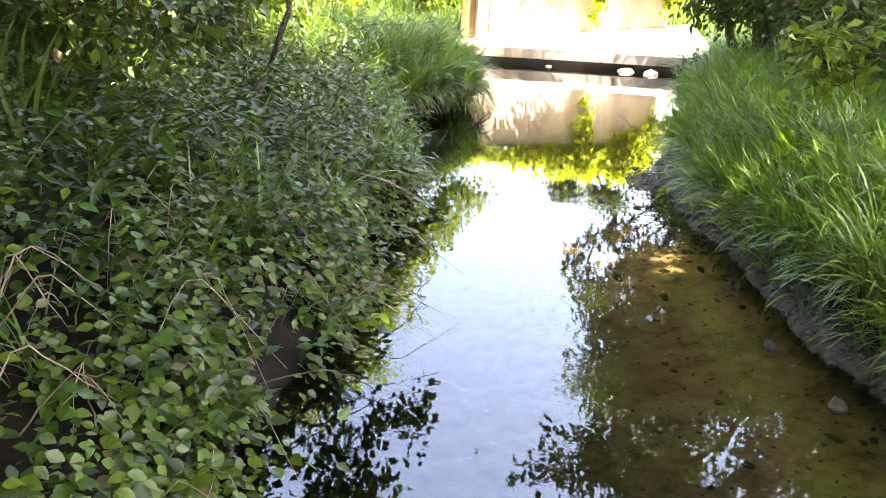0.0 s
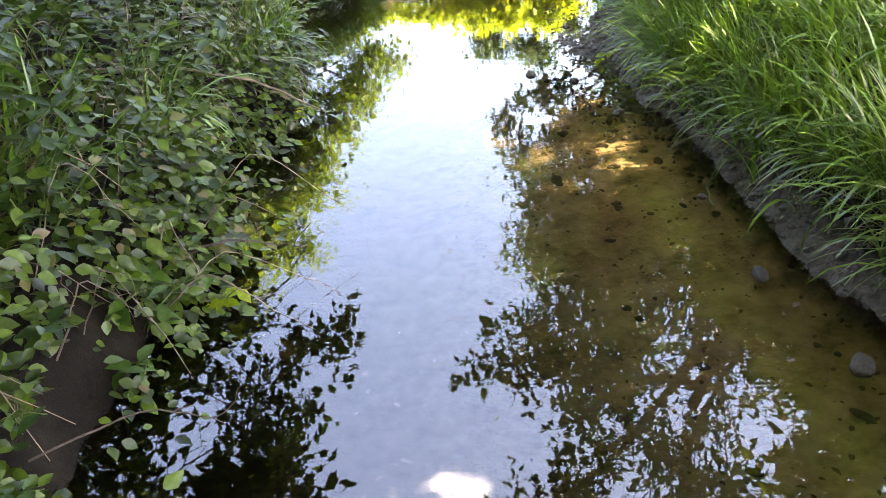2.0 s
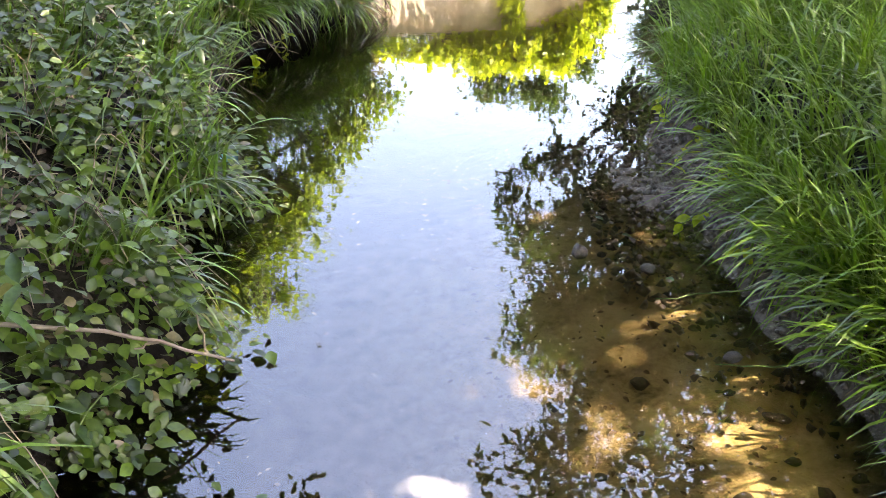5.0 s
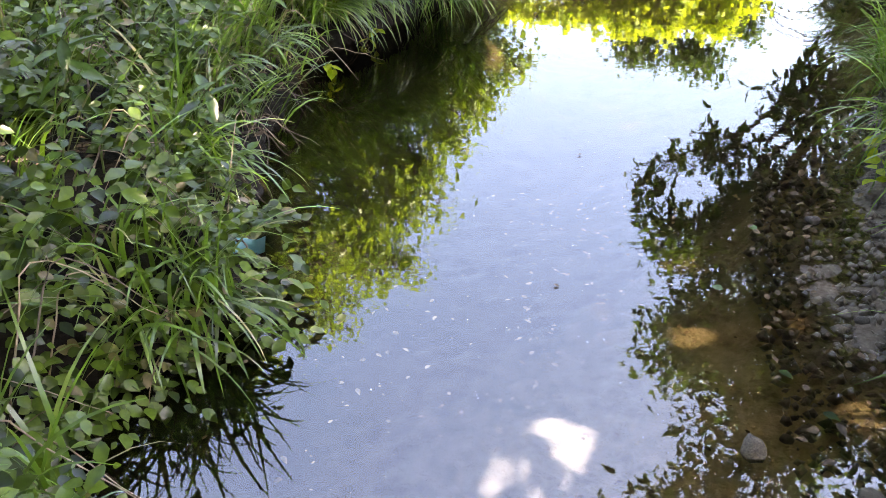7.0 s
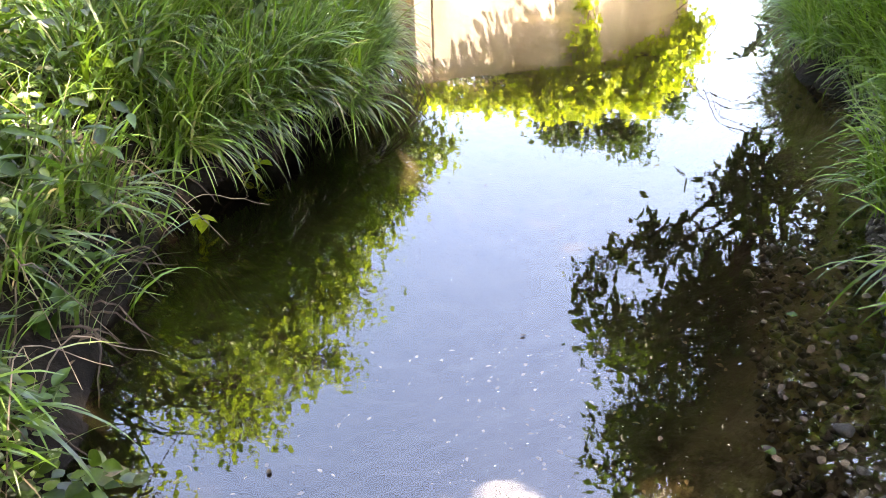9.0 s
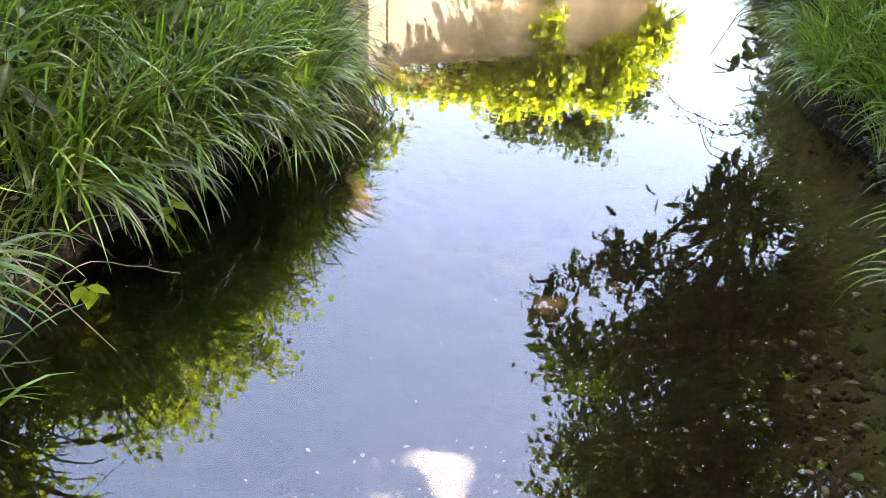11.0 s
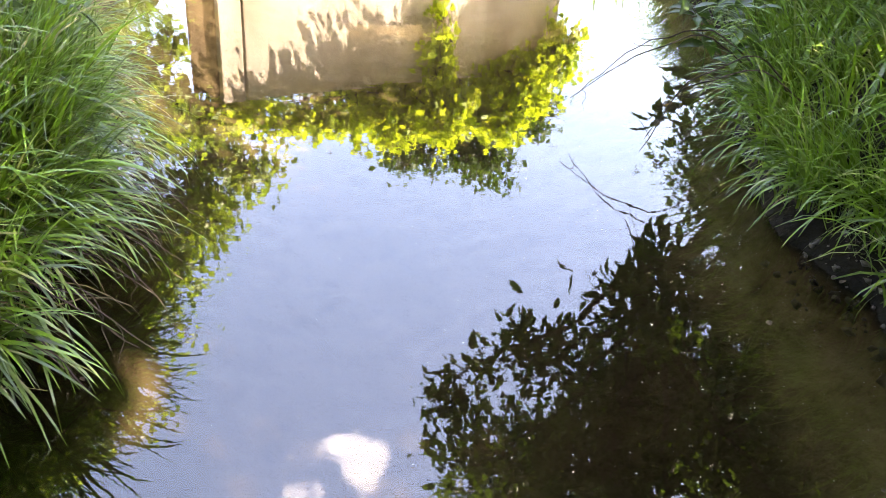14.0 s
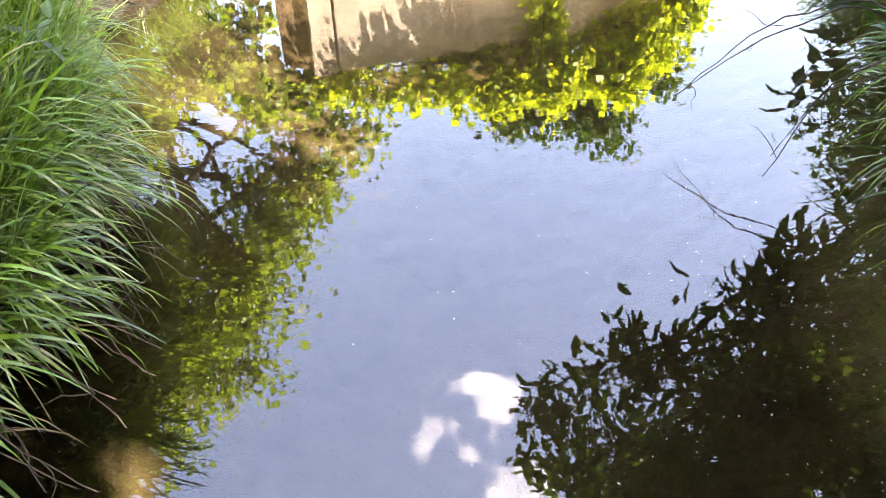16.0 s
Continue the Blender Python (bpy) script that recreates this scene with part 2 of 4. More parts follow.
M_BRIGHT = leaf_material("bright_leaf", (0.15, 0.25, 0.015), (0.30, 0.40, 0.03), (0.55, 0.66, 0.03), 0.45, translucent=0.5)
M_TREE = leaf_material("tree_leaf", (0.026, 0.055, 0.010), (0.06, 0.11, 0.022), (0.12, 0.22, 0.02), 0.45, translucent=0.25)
# lighter, yellower copy of the tree leaf, with sunlight put into its colour
M_TREE_LIT = leaf_material("tree_leaf_lit_tone", (0.05, 0.10, 0.015), (0.15, 0.23, 0.035), (0.28, 0.4, 0.03), 0.45, translucent=0.38)
M_DEAD = solid_material("dead_leaf", [(0.3, (0.04, 0.027, 0.016)), (0.7, (0.2, 0.155, 0.1))], 20.0, 0.92, 0.3, 90.0, vary=True)
M_STEM = leaf_material("green_stem", (0.06, 0.12, 0.025), (0.14, 0.2, 0.06), (0.1, 0.2, 0.03), 0.5, translucent=0.15)
M_STRAW = leaf_material("straw_blade", (0.06, 0.05, 0.028), (0.2, 0.165, 0.09), (0.3, 0.25, 0.12), 0.6, translucent=0.2)
M_PETAL = solid_material("pale_speck", [(0.3, (0.2, 0.18, 0.14)), (0.7, (0.45, 0.42, 0.36))], 30.0, 0.8, 0.1, 60.0)
M_CLOD = solid_material("mud_clod", [(0.3, (0.03, 0.025, 0.02)), (0.7, (0.2, 0.172, 0.14))], 14.0, 0.45, 0.6, 60.0)
M_BLUE = solid_material("blue_plastic", [(0.3, (0.10, 0.30, 0.34)), (0.7, (0.2, 0.45, 0.5))], 9.0, 0.35, 0.1, 30.0)
M_FAR = leaf_material("far_foliage", (0.04, 0.09, 0.02), (0.10, 0.17, 0.04), (0.16, 0.28, 0.03), 0.6)


# ---- mesh helpers ----
rng = np.random.default_rng(7)


def mesh_np(name, verts, faces, material, smooth=True):
    """A mesh from arrays: verts (n, 3), faces (m, k)."""
    me = bpy.data.meshes.new(name)
    verts, faces = np.asarray(verts, np.float32), np.asarray(faces, np.int32)
    m, k = faces.shape
    me.vertices.add(len(verts))
    me.vertices.foreach_set("co", verts.ravel())
    me.loops.add(m * k)
    me.loops.foreach_set("vertex_index", faces.ravel())
    me.polygons.add(m)
    me.polygons.foreach_set("loop_start", np.arange(0, m * k, k, dtype=np.int32))
    me.polygons.foreach_set("use_smooth", np.full(m, smooth))
    me.update(calc_edges=True)
    me.validate()
    me.materials.append(material)
    return me


def thing(name, mesh, label="", category="", group="", kind="", at=None):
    ob = new(name, mesh)
    if at is not None:
        ob.location = at
    return tagged(ob, label, category, group, kind)


def child(name, mesh, parent, label=""):
    ob = new(name, mesh)
    ob.parent = parent
    if label:
        ob["label"] = label
    return ob


def joined(pieces):
    """Several (verts, faces) into one pair."""
    vs, fs, n = [], [], 0
    for v, f in pieces:
        vs.append(v)
        fs.append(np.asarray(f) + n)
        n += len(v)
    return np.concatenate(vs), np.concatenate(fs)


def tube(points, radii, sides=6):
    pts = np.asarray(points, float)
    radii = np.broadcast_to(np.asarray(radii, float), (len(pts),))
    tan = np.gradient(pts, axis=0)
    tan /= np.linalg.norm(tan, axis=1, keepdims=True) + 1e-9
    ref = np.where(np.abs(tan[:, 2:3]) > 0.9, np.array([[1.0, 0, 0]]), np.array([[0, 0, 1.0]]))
    u = np.cross(tan, ref)
    u /= np.linalg.norm(u, axis=1, keepdims=True) + 1e-9
    w = np.cross(tan, u)
    ang = np.linspace(0, 2 * np.pi, sides, endpoint=False)
    ring = u[:, None] * np.cos(ang)[None, :, None] + w[:, None] * np.sin(ang)[None, :, None]
    v = (pts[:, None] + ring * radii[:, None, None]).reshape(-1, 3)
    i, j = np.meshgrid(np.arange(len(pts) - 1), np.arange(sides), indexing="ij")
    a, b = i * sides + j, i * sides + (j + 1) % sides
    f = np.stack([a, b, b + sides, a + sides], -1).reshape(-1, 4)
    return v, f


def wander(start, end, n, amount, sag=0.0):
    """A crooked line between two points."""
    s = np.linspace(0, 1, n)[:, None]
    p = np.asarray(start) * (1 - s) + np.asarray(end) * s
    off = np.cumsum(rng.normal(0, 1, (n, 3)), axis=0)
    off -= off[:1] * (1 - s) + off[-1:] * s
    p = p + off * amount / math.sqrt(n)
    p[:, 2] += sag * 4 * (s * (1 - s))[:, 0]
    return p


def blades(roots, azimuth, length, width, lean, droop, segs=5):
    """Arching tapered blades; lean and droop in radians from upright."""
    n = len(roots)
    s = np.linspace(0, 1, segs + 1)
    theta = lean[:, None] + droop[:, None] * s[None] ** 1.3
    step = (length / segs)[:, None]
    h = np.concatenate([np.zeros((n, 1)), np.cumsum(np.sin(theta[:, :-1]) * step, 1)], 1)
    z = np.concatenate([np.zeros((n, 1)), np.cumsum(np.cos(theta[:, :-1]) * step, 1)], 1)
    ca, sa = np.cos(azimuth)[:, None], np.sin(azimuth)[:, None]
    twist = azimuth[:, None] + rng.normal(0, 0.5, (n, 1)) * s[None]
    c = np.stack([roots[:, :1] + h * ca, roots[:, 1:2] + h * sa, roots[:, 2:3] + z], -1)
    wd = (width[:, None] * np.clip(1.02 - s, 0, 1)[None] ** 0.55 * np.minimum(1, 0.55 + 1.5 * s)[None])[..., None] * 0.5
    side = np.stack([-np.sin(twist), np.cos(twist), 0.25 * np.ones_like(twist) * np.sign(rng.normal(0, 1, (n, 1)))], -1)
    v = np.stack([c - side * wd, c + side * wd], 2).reshape(-1, 3)
    base = (np.arange(n) * 2 * (segs + 1))[:, None] + (np.arange(segs) * 2)[None]
    f = np.stack([base, base + 1, base + 3, base + 2], -1).reshape(-1, 4)
    return v, f


LEAF_V = np.array([(0, 0, 0), (0.14, -0.22, 0.03), (0.14, 0, -0.02), (0.14, 0.22, 0.03), (0.4, -0.4, 0.05), (0.4, 0, -0.03), (0.4, 0.4, 0.05), (0.72, -0.26, 0.01), (0.72, 0, -0.06), (0.72, 0.26, 0.01), (1, 0, -0.14)])
LEAF_F = np.array([(0, 1, 2), (0, 2, 3), (1, 4, 5), (1, 5, 2), (2, 5, 6), (2, 6, 3), (4, 7, 8), (4, 8, 5), (5, 8, 9), (5, 9, 6), (7, 10, 8), (8, 10, 9)])
DIAMOND_V = np.array([(0, 0, 0), (0.4, -0.34, 0.06), (0.4, 0.34, 0.06), (1, 0, -0.1)])
DIAMOND_F = np.array([(0, 1, 3), (0, 3, 2)])


def unit(v):
    return v / (np.linalg.norm(v, axis=-1, keepdims=True) + 1e-9)


def leaves(place, axis, normal, size, wide=1.0, fine=True):
    tv, tf = (LEAF_V, LEAF_F) if fine else (DIAMOND_V, DIAMOND_F)
    d = unit(axis)
    nrm = unit(normal - d * (normal * d).sum(-1, keepdims=True))
    side = np.cross(nrm, d)
    size = np.broadcast_to(np.asarray(size, float), (len(place),))[:, None, None]
    v = place[:, None] + size * (tv[None, :, :1] * d[:, None] + wide * tv[None, :, 1:2] * side[:, None] + tv[None, :, 2:] * nrm[:, None])
    f = tf[None] + (np.arange(len(place)) * len(tv))[:, None, None]
    return v.reshape(-1, 3), f.reshape(-1, 3)


# ---- plan of the stream ----
LEFT_Y = [-60, -3, 1, 2.1, 2.65, 2.95, 3.25, 3.6, 3.85, 4.02, 4.2, 4.4, 4.6, 4.8, 4.95, 5.1, 5.4, 5.8, 6.4, 7.05, 7.5, 7.75, 8.1, 8.4, 8.8, 9.15, 9.5, 10, 10.6, 11.5, 12.3, 13.2, 60]
LEFT_X = [-0.3, -0.2, -0.1, 0.0, 0.14, 0.12, 0.0, 0.02, 0.18, 0.27, 0.05, -0.18, -0.15, 0.03, 0.15, 0.16, 0.02, -0.08, -0.12, -0.18, 0.04, 0.14, 0.37, 0.46, 0.46, 0.4, 0.25, 0.1, -0.04, 0.05, 0.25, 0.3, 0.3]
RIGHT_Y = [-60, -3, 2, 2.75, 3.6, 4.1, 4.6, 5.1, 5.5, 5.9, 6.7, 7.1, 7.8, 8.3, 8.8, 9.5, 10.2, 10.8, 12, 13.2, 60]
RIGHT_X = [2.6, 2.4, 2.22, 2.12, 2.11, 2.06, 2.01, 2.03, 2.08, 2.17, 2.42, 2.74, 2.96, 2.95, 2.96, 3.2, 3.58, 3.87, 4.1, 4.2, 4.2]
WALL_A, WALL_B = (0.5, 13.75), (4.05, 14.9)


def left_x(y):
    return np.interp(y, LEFT_Y, LEFT_X)


def right_x(y):
    return np.interp(y, RIGHT_Y, RIGHT_X)


def smooth(a, b, x):
    t = np.clip((x - a) / (b - a), 0, 1)
    return t * t * (3 - 2 * t)


def wobble(x, y):
    return (np.sin(3.1 * x + 1.3 * y) + np.sin(1.7 * x - 4.3 * y + 1) + 0.6 * np.sin(9.1 * x + 7.7 * y) + 0.5 * np.sin(13.0 * y - 5.0 * x + 2)) / 3.0


def ground_z(x, y):
    x, y = np.broadcast_arrays(np.asarray(x, float), np.asarray(y, float))
    wb = wobble(x, y)
    xl, xr = left_x(y) + 0.05 * wobble(y * 2.0, x * 0 + 3), right_x(y) + 0.05 * wobble(y * 2.3, x * 0)
    dl, dr = xl - x, x - xr
    high = smooth(6.7, 7.5, y) * smooth(10.8, 9.8, y)
    zl = (0.15 + 0.15 * high) * (1 - np.exp(-np.clip(dl, 0, None) / (0.14 - 0.05 * high))) + 0.45 * (1 - np.exp(-np.clip(dl, 0, None) / 1.0)) + 0.04 * wb * smooth(0, 0.3, dl)
    shelf = 0.02 + 0.03 * smooth(6.3, 3.5, y) + 0.24 * np.exp(-((y - 5.2) / 0.8) ** 2)
    flat = np.exp(-((y - 5.3) / 0.75) ** 2)
    zr = (0.05 - 0.06 * flat) * (1 - np.exp(-np.clip(dr, 0, None) / 0.05)) + 0.018 * flat * wb + 0.28 * smooth(shelf, shelf + 0.35, dr) + 0.35 * (1 - np.exp(-np.clip(dr, 0, None) / 1.8)) + 0.02 * wb * smooth(0, 0.2, dr)
    w = np.clip((x - xl) / (xr - xl), 0, 1)
    zc = -(0.3 + 0.35 * smooth(4.8, 7.2, y)) * np.sin(np.pi * w ** 0.75) ** 0.8 * (1 - 0.62 * w * smooth(6.8, 4.6, y)) - 0.004 + 0.012 * wb * np.sin(np.pi * w)
    # a mud bar that lies just under the water along the right bank
    bar = np.exp(-((y - 5.3) / 0.8) ** 2) * smooth(0.42, 0.25, -dr)
    zc = zc * (1 - bar) + bar * (-0.006 + 0.022 * wb)
    z = np.where(dl > 0, zl, np.where(dr > 0, zr, zc))
    # the land behind the headwall
    back = smooth(0.25, 0.6, y - (WALL_A[1] + (x - WALL_A[0]) * 0.33)) * smooth(-0.6, 0.2, x - WALL_A[0]) * smooth(0.1, -0.6, x - 4.2)
    z = z * (1 - back) + 1.35 * back
    return z


# ---- ground, water ----
def grow(first, step, limit, factor=1.35):
    out, s, p = [], step, first
    while abs(p) < limit:
        s *= factor
        p += s
        out.append(p)
    return out


xs = np.array(grow(-1.6, -0.05, 700)[::-1] + list(np.arange(-1.6, 4.6, 0.045)) + grow(4.6, 0.05, 700))
ys = np.array(grow(-3.0, -0.06, 700)[::-1] + list(np.arange(-3.0, 15.2, 0.05)) + grow(15.2, 0.06, 700))
gx, gy = np.meshgrid(xs, ys)
gz = ground_z(gx, gy)
fine_noise = rng.normal(0, 1, gx.shape)
gz += 0.006 * fine_noise * (np.abs(gx - 1.5) < 3.2)
ii, jj = np.meshgrid(np.arange(len(ys) - 1), np.arange(len(xs) - 1), indexing="ij")
q = ii * len(xs) + jj
gf = np.stack([q, q + 1, q + 1 + len(xs), q + len(xs)], -1).reshape(-1, 4)
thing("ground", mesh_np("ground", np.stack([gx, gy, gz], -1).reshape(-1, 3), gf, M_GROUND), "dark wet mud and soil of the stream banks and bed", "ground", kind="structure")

wx, wy = np.meshgrid(np.linspace(-1.2, 4.6, 30), np.linspace(-45, 13.6, 120))
ii, jj = np.meshgrid(np.arange(119), np.arange(29), indexing="ij")
q = ii * 30 + jj
wf = np.stack([q, q + 1, q + 31, q + 30], -1).reshape(-1, 4)
thing("water", mesh_np("water", np.stack([wx, wy, 0 * wx], -1).reshape(-1, 3), wf, M_WATER), "calm shallow brown stream mirroring sky and trees", "water", kind="structure")


# ---- concrete headwall, apron and ledge ----
def box_mesh(name, corners_low, corners_high, material, bevel=0.02):
    bm = bmesh.new()
    lo = [bm.verts.new(c) for c in corners_low]
    hi = [bm.verts.new(c) for c in corners_high]
    n = len(lo)
    bm.faces.new(lo[::-1])
    bm.faces.new(hi)
    for k in range(n):
        bm.faces.new((lo[k], lo[(k + 1) % n], hi[(k + 1) % n], hi[k]))
    bmesh.ops.recalc_face_normals(bm, faces=bm.faces)
    if bevel:
        bmesh.ops.bevel(bm, geom=list(bm.edges), offset=bevel, segments=2, affect="EDGES", profile=0.6)
    me = bpy.data.meshes.new(name)
    bm.to_mesh(me)
    bm.free()
    me.materials.append(material)
    return me


wa, wb_ = Vector((*WALL_A, 0)), Vector((*WALL_B, 0))
along = (wb_ - wa).normalized()
inward = Vector((-along.y, along.x, 0))


def wall_slab(name, s0, s1, z0, z1, proud=0.0, thick=0.28):
    length = (wb_ - wa).length
    p0, p1 = wa + along * (s0 * length) - inward * proud, wa + along * (s1 * length) - inward * proud
    c = [p0, p1, p1 + inward * thick, p0 + inward * thick]
    return box_mesh(name, [(p.x, p.y, z0) for p in c], [(p.x, p.y, z1) for p in c], M_CONCRETE, 0.015)


headwall = thing("headwall", wall_slab("headwall", 0.062, 1.0, -0.3, 1.56), "pale weathered concrete headwall dappled with leaf shade", "wall")
child("end_pier", wall_slab("end_pier", 0.0, 0.056, -0.3, 1.575, 0.012), headwall, "pale concrete end strip beside an open joint")
thing("apron", box_mesh("apron", [(0.1, 13.12, 0.1), (4.6, 13.05, 0.1), (4.6, 15.2, 0.1), (0.1, 13.8, 0.1)], [(0.1, 13.12, 0.27), (4.6, 13.05, 0.27), (4.6, 15.2, 0.72), (0.1, 13.8, 0.29)], M_CONCRETE, 0.015), "sloping pale concrete apron above the pool", "apron")
thing("weir_ledge", box_mesh("weir_ledge", [(0.05, 13.3, -0.3), (4.7, 13.23, -0.3), (4.7, 14.0, -0.3), (0.05, 14.0, -0.3)], [(0.05, 13.3, 0.1), (4.7, 13.23, 0.1), (4.7, 14.0, 0.1), (0.05, 14.0, 0.1)], M_LEDGE, 0.02), "dark undercut ledge below the apron", "ledge")
thing("brown_pillar", box_mesh("brown_pillar", [(0.2, 13.85, -0.2), (0.46, 13.85, -0.2), (0.46, 14.2, -0.2), (0.2, 14.2, -0.2)], [(0.22, 13.85, 1.5), (0.46, 13.85, 1.55), (0.46, 14.2, 1.55), (0.22, 14.2, 1.5)], M_RUST, 0.02), "brown stained pillar beside the concrete headwall", "pillar")


# ---- trees and shrubs ----
def tree(name, base, trunk_top, radius, blobs, twigs, per_twig, size, leaf_mat, label, category="tree", wide=1.0, droop=0.35, fine=False, spread=0.13, group=""):
    """A crooked tapered trunk, a limb to each part of the crown, twigs, and leaves along the twigs. blobs: (centre, radii)."""
    base, trunk_top = np.array(base, float), np.array(trunk_top, float)
    top = new(name)
    top.location = base
    tagged(top, label, category, group)
    line = wander((0, 0, 0), trunk_top - base, 12, 0.12)
    rad = radius * np.linspace(1.15, 0.45, 12)
    rad[0] *= 1.35
    child("trunk", mesh_np("trunk", *tube(line, rad, 9), M_BARK), top)
    limb_pieces, twig_pieces, leaf_p, leaf_a, leaf_n, leaf_s = [], [], [], [], [], []
    total = sum(r[0] * r[1] + r[1] * r[2] + r[0] * r[2] for _, r in blobs)
    for c, r in blobs:
        c, r = np.array(c, float) - base, np.array(r, float)
        k = int(rng.integers(4, 11))
        limb = wander(line[k], c, 8, 0.18)
        limb_pieces.append(tube(limb, np.linspace(radius * 0.45, radius * 0.12, 8), 6))
        count = max(4, int(twigs * (r[0] * r[1] + r[1] * r[2] + r[0] * r[2]) / total))
        for _ in range(count):
            d = unit(rng.normal(0, 1, 3))
            end = c + d * r * rng.uniform(0.45, 1.08)
            start = limb[int(rng.integers(4, 8))] if rng.random() < 0.5 else c + d * r * rng.uniform(0.0, 0.3)
            tw = wander(start, end, 6, 0.08, 0.05)
            twig_pieces.append(tube(tw, np.linspace(max(0.004, radius * 0.07), 0.002, 6), 4))
            m = int(per_twig * rng.uniform(0.6, 1.4))
            s = rng.uniform(0.25, 1.0, m) * 4.999
            i0 = s.astype(int)
            fr = (s - i0)[:, None]
            p = tw[i0] * (1 - fr) + tw[i0 + 1] * fr + rng.normal(0, spread * 0.5, (m, 3))
            out_dir = unit(tw[-1] - tw[0])
            a = out_dir[None] * 0.6 + rng.normal(0, 0.6, (m, 3))
            a[:, 2] -= droop
            leaf_p.append(p)
            leaf_a.append(a)
            leaf_n.append(rng.normal(0, 0.55, (m, 3)) + np.array([0, 0, 1.0]))
            leaf_s.append(size * rng.uniform(0.55, 1.2, m))
    child("limbs", mesh_np("limbs", *joined(limb_pieces), M_BARK), top)["kind"] = "stuff"
    child("twigs", mesh_np("twigs", *joined(twig_pieces), M_BARK), top)["kind"] = "stuff"
    lv, lf = leaves(np.concatenate(leaf_p), np.concatenate(leaf_a), np.concatenate(leaf_n), np.concatenate(leaf_s), wide, fine)
    child("crown", mesh_np("crown", lv, lf, leaf_mat), top)["kind"] = "stuff"
    return top


# shrubs that lean over the water from the right bank
tree("overhanging_shrub", (4.1, 10.6, 0.5), (3.4, 10.3, 2.4), 0.06,
     [((2.75, 10.55, 2.1), (0.5, 0.45, 0.3)), ((2.1, 10.5, 2.5), (0.3, 0.25, 0.18)), ((2.45, 10.1, 2.75), (0.5, 0.5, 0.4)), ((3.0, 9.6, 2.5), (0.6, 0.7, 0.6)), ((3.6, 10.4, 2.6), (0.8, 0.9, 0.7)), ((3.3, 9.2, 3.3), (0.8, 0.7, 0.6)), ((3.4, 10.2, 1.4), (0.5, 0.6, 0.5)), ((4.2, 9.0, 2.6), (0.9, 0.9, 0.7)), ((4.6, 10.0, 3.2), (0.9, 0.9, 0.7))],
     520, 15, 0.13, M_TREE, "dark green ash-leaved shrub leaning over the stream", "shrub", 0.5, fine=True)
tree("overhanging_shrub", (4.2, 8.4, 0.6), (3.5, 8.3, 2.6), 0.07,
     [((2.55, 8.6, 2.9), (0.65, 0.55, 0.4)), ((2.9, 7.9, 3.3), (0.8, 0.8, 0.6)), ((3.6, 8.3, 3.2), (0.8, 0.9, 0.8)), ((2.5, 7.6, 4.0), (0.8, 0.6, 0.5)), ((4.4, 7.6, 3.0), (1.0, 1.0, 0.7)), ((4.2, 6.8, 3.6), (1.0, 0.9, 0.7))],
     500, 15, 0.12, M_TREE, "dark green shrub arching over the stream bank", "shrub", 0.5, fine=True)
tree("bank_tree", (4.0, 5.6, 0.6), (3.3, 5.6, 3.4), 0.10,
     [((1.75, 5.9, 3.0), (0.6, 0.7, 0.45)), ((2.3, 5.2, 2.7), (0.7, 0.8, 0.5)), ((2.7, 6.2, 3.6), (0.9, 0.8, 0.7)), ((3.2, 5.2, 3.8), (1.0, 1.1, 0.8)), ((2.0, 5.0, 3.9), (0.7, 0.7, 0.5)), ((2.9, 6.0, 2.3), (0.7, 0.9, 0.5))],
     260, 13, 0.11, M_TREE, "leafy tree spreading low branches over the water", "tree", 0.6, fine=True)
# out of view, added only to keep direct sun off the near bed
tree("bank_tree", (4.9, 0.4, 0.7), (4.2, 0.4, 3.6), 0.11,
     [((3.5, 1.1, 4.2), (0.9, 0.9, 0.5)), ((3.3, -0.1, 4.1), (0.9, 0.9, 0.5)), ((4.0, 0.3, 4.7), (0.9, 0.9, 0.6)), ((2.6, -0.9, 4.0), (0.9, 0.8, 0.5))],
     300, 14, 0.13, M_TREE, "unseen leafy tree added to shade the stream bed", "tree", 0.8, spread=0.2)
tree("bank_tree", (5.0, 11.2, 0.6), (4.2, 11.0, 4.0), 0.12,
     [((3.0, 11.0, 3.6), (0.8, 0.8, 0.6)), ((2.75, 10.3, 4.4), (0.7, 0.7, 0.5)), ((3.6, 10.6, 4.6), (0.9, 0.9, 0.7)), ((3.4, 11.5, 5.2), (0.9, 0.8, 0.7)), ((4.3, 11.2, 3.6), (0.9, 0.8, 0.8)), ((4.2, 10.4, 5.6), (1.0, 0.9, 0.7)), ((3.7, 9.7, 3.8), (0.9, 0.8, 0.7)), ((3.9, 10.8, 2.6), (0.8, 0.7, 0.5))],
     560, 15, 0.14, M_TREE, "dark leafy tree leaning in from the bank", "tree", 0.6, spread=0.2)
tree("bank_tree", (6.4, 10.8, 0.6), (5.8, 10.8, 3.6), 0.11,
     [((4.6, 10.4, 2.4), (0.8, 0.8, 0.7)), ((5.2, 11.0, 3.0), (0.9, 0.9, 0.8)), ((5.0, 9.9, 3.3), (0.9, 0.9, 0.8)), ((5.9, 11.2, 4.0), (1.0, 1.0, 0.8)), ((6.0, 12.2, 3.0), (0.9, 0.8, 0.7)), ((6.1, 10.1, 4.4), (1.0, 1.0, 0.8)), ((5.1, 11.8, 4.2), (0.9, 0.8, 0.7)), ((4.4, 9.6, 2.0), (0.7, 0.7, 0.5))],
     640, 15, 0.14, M_TREE, "dense dark tree behind the overhanging shrubs", "tree", 0.6, spread=0.2)
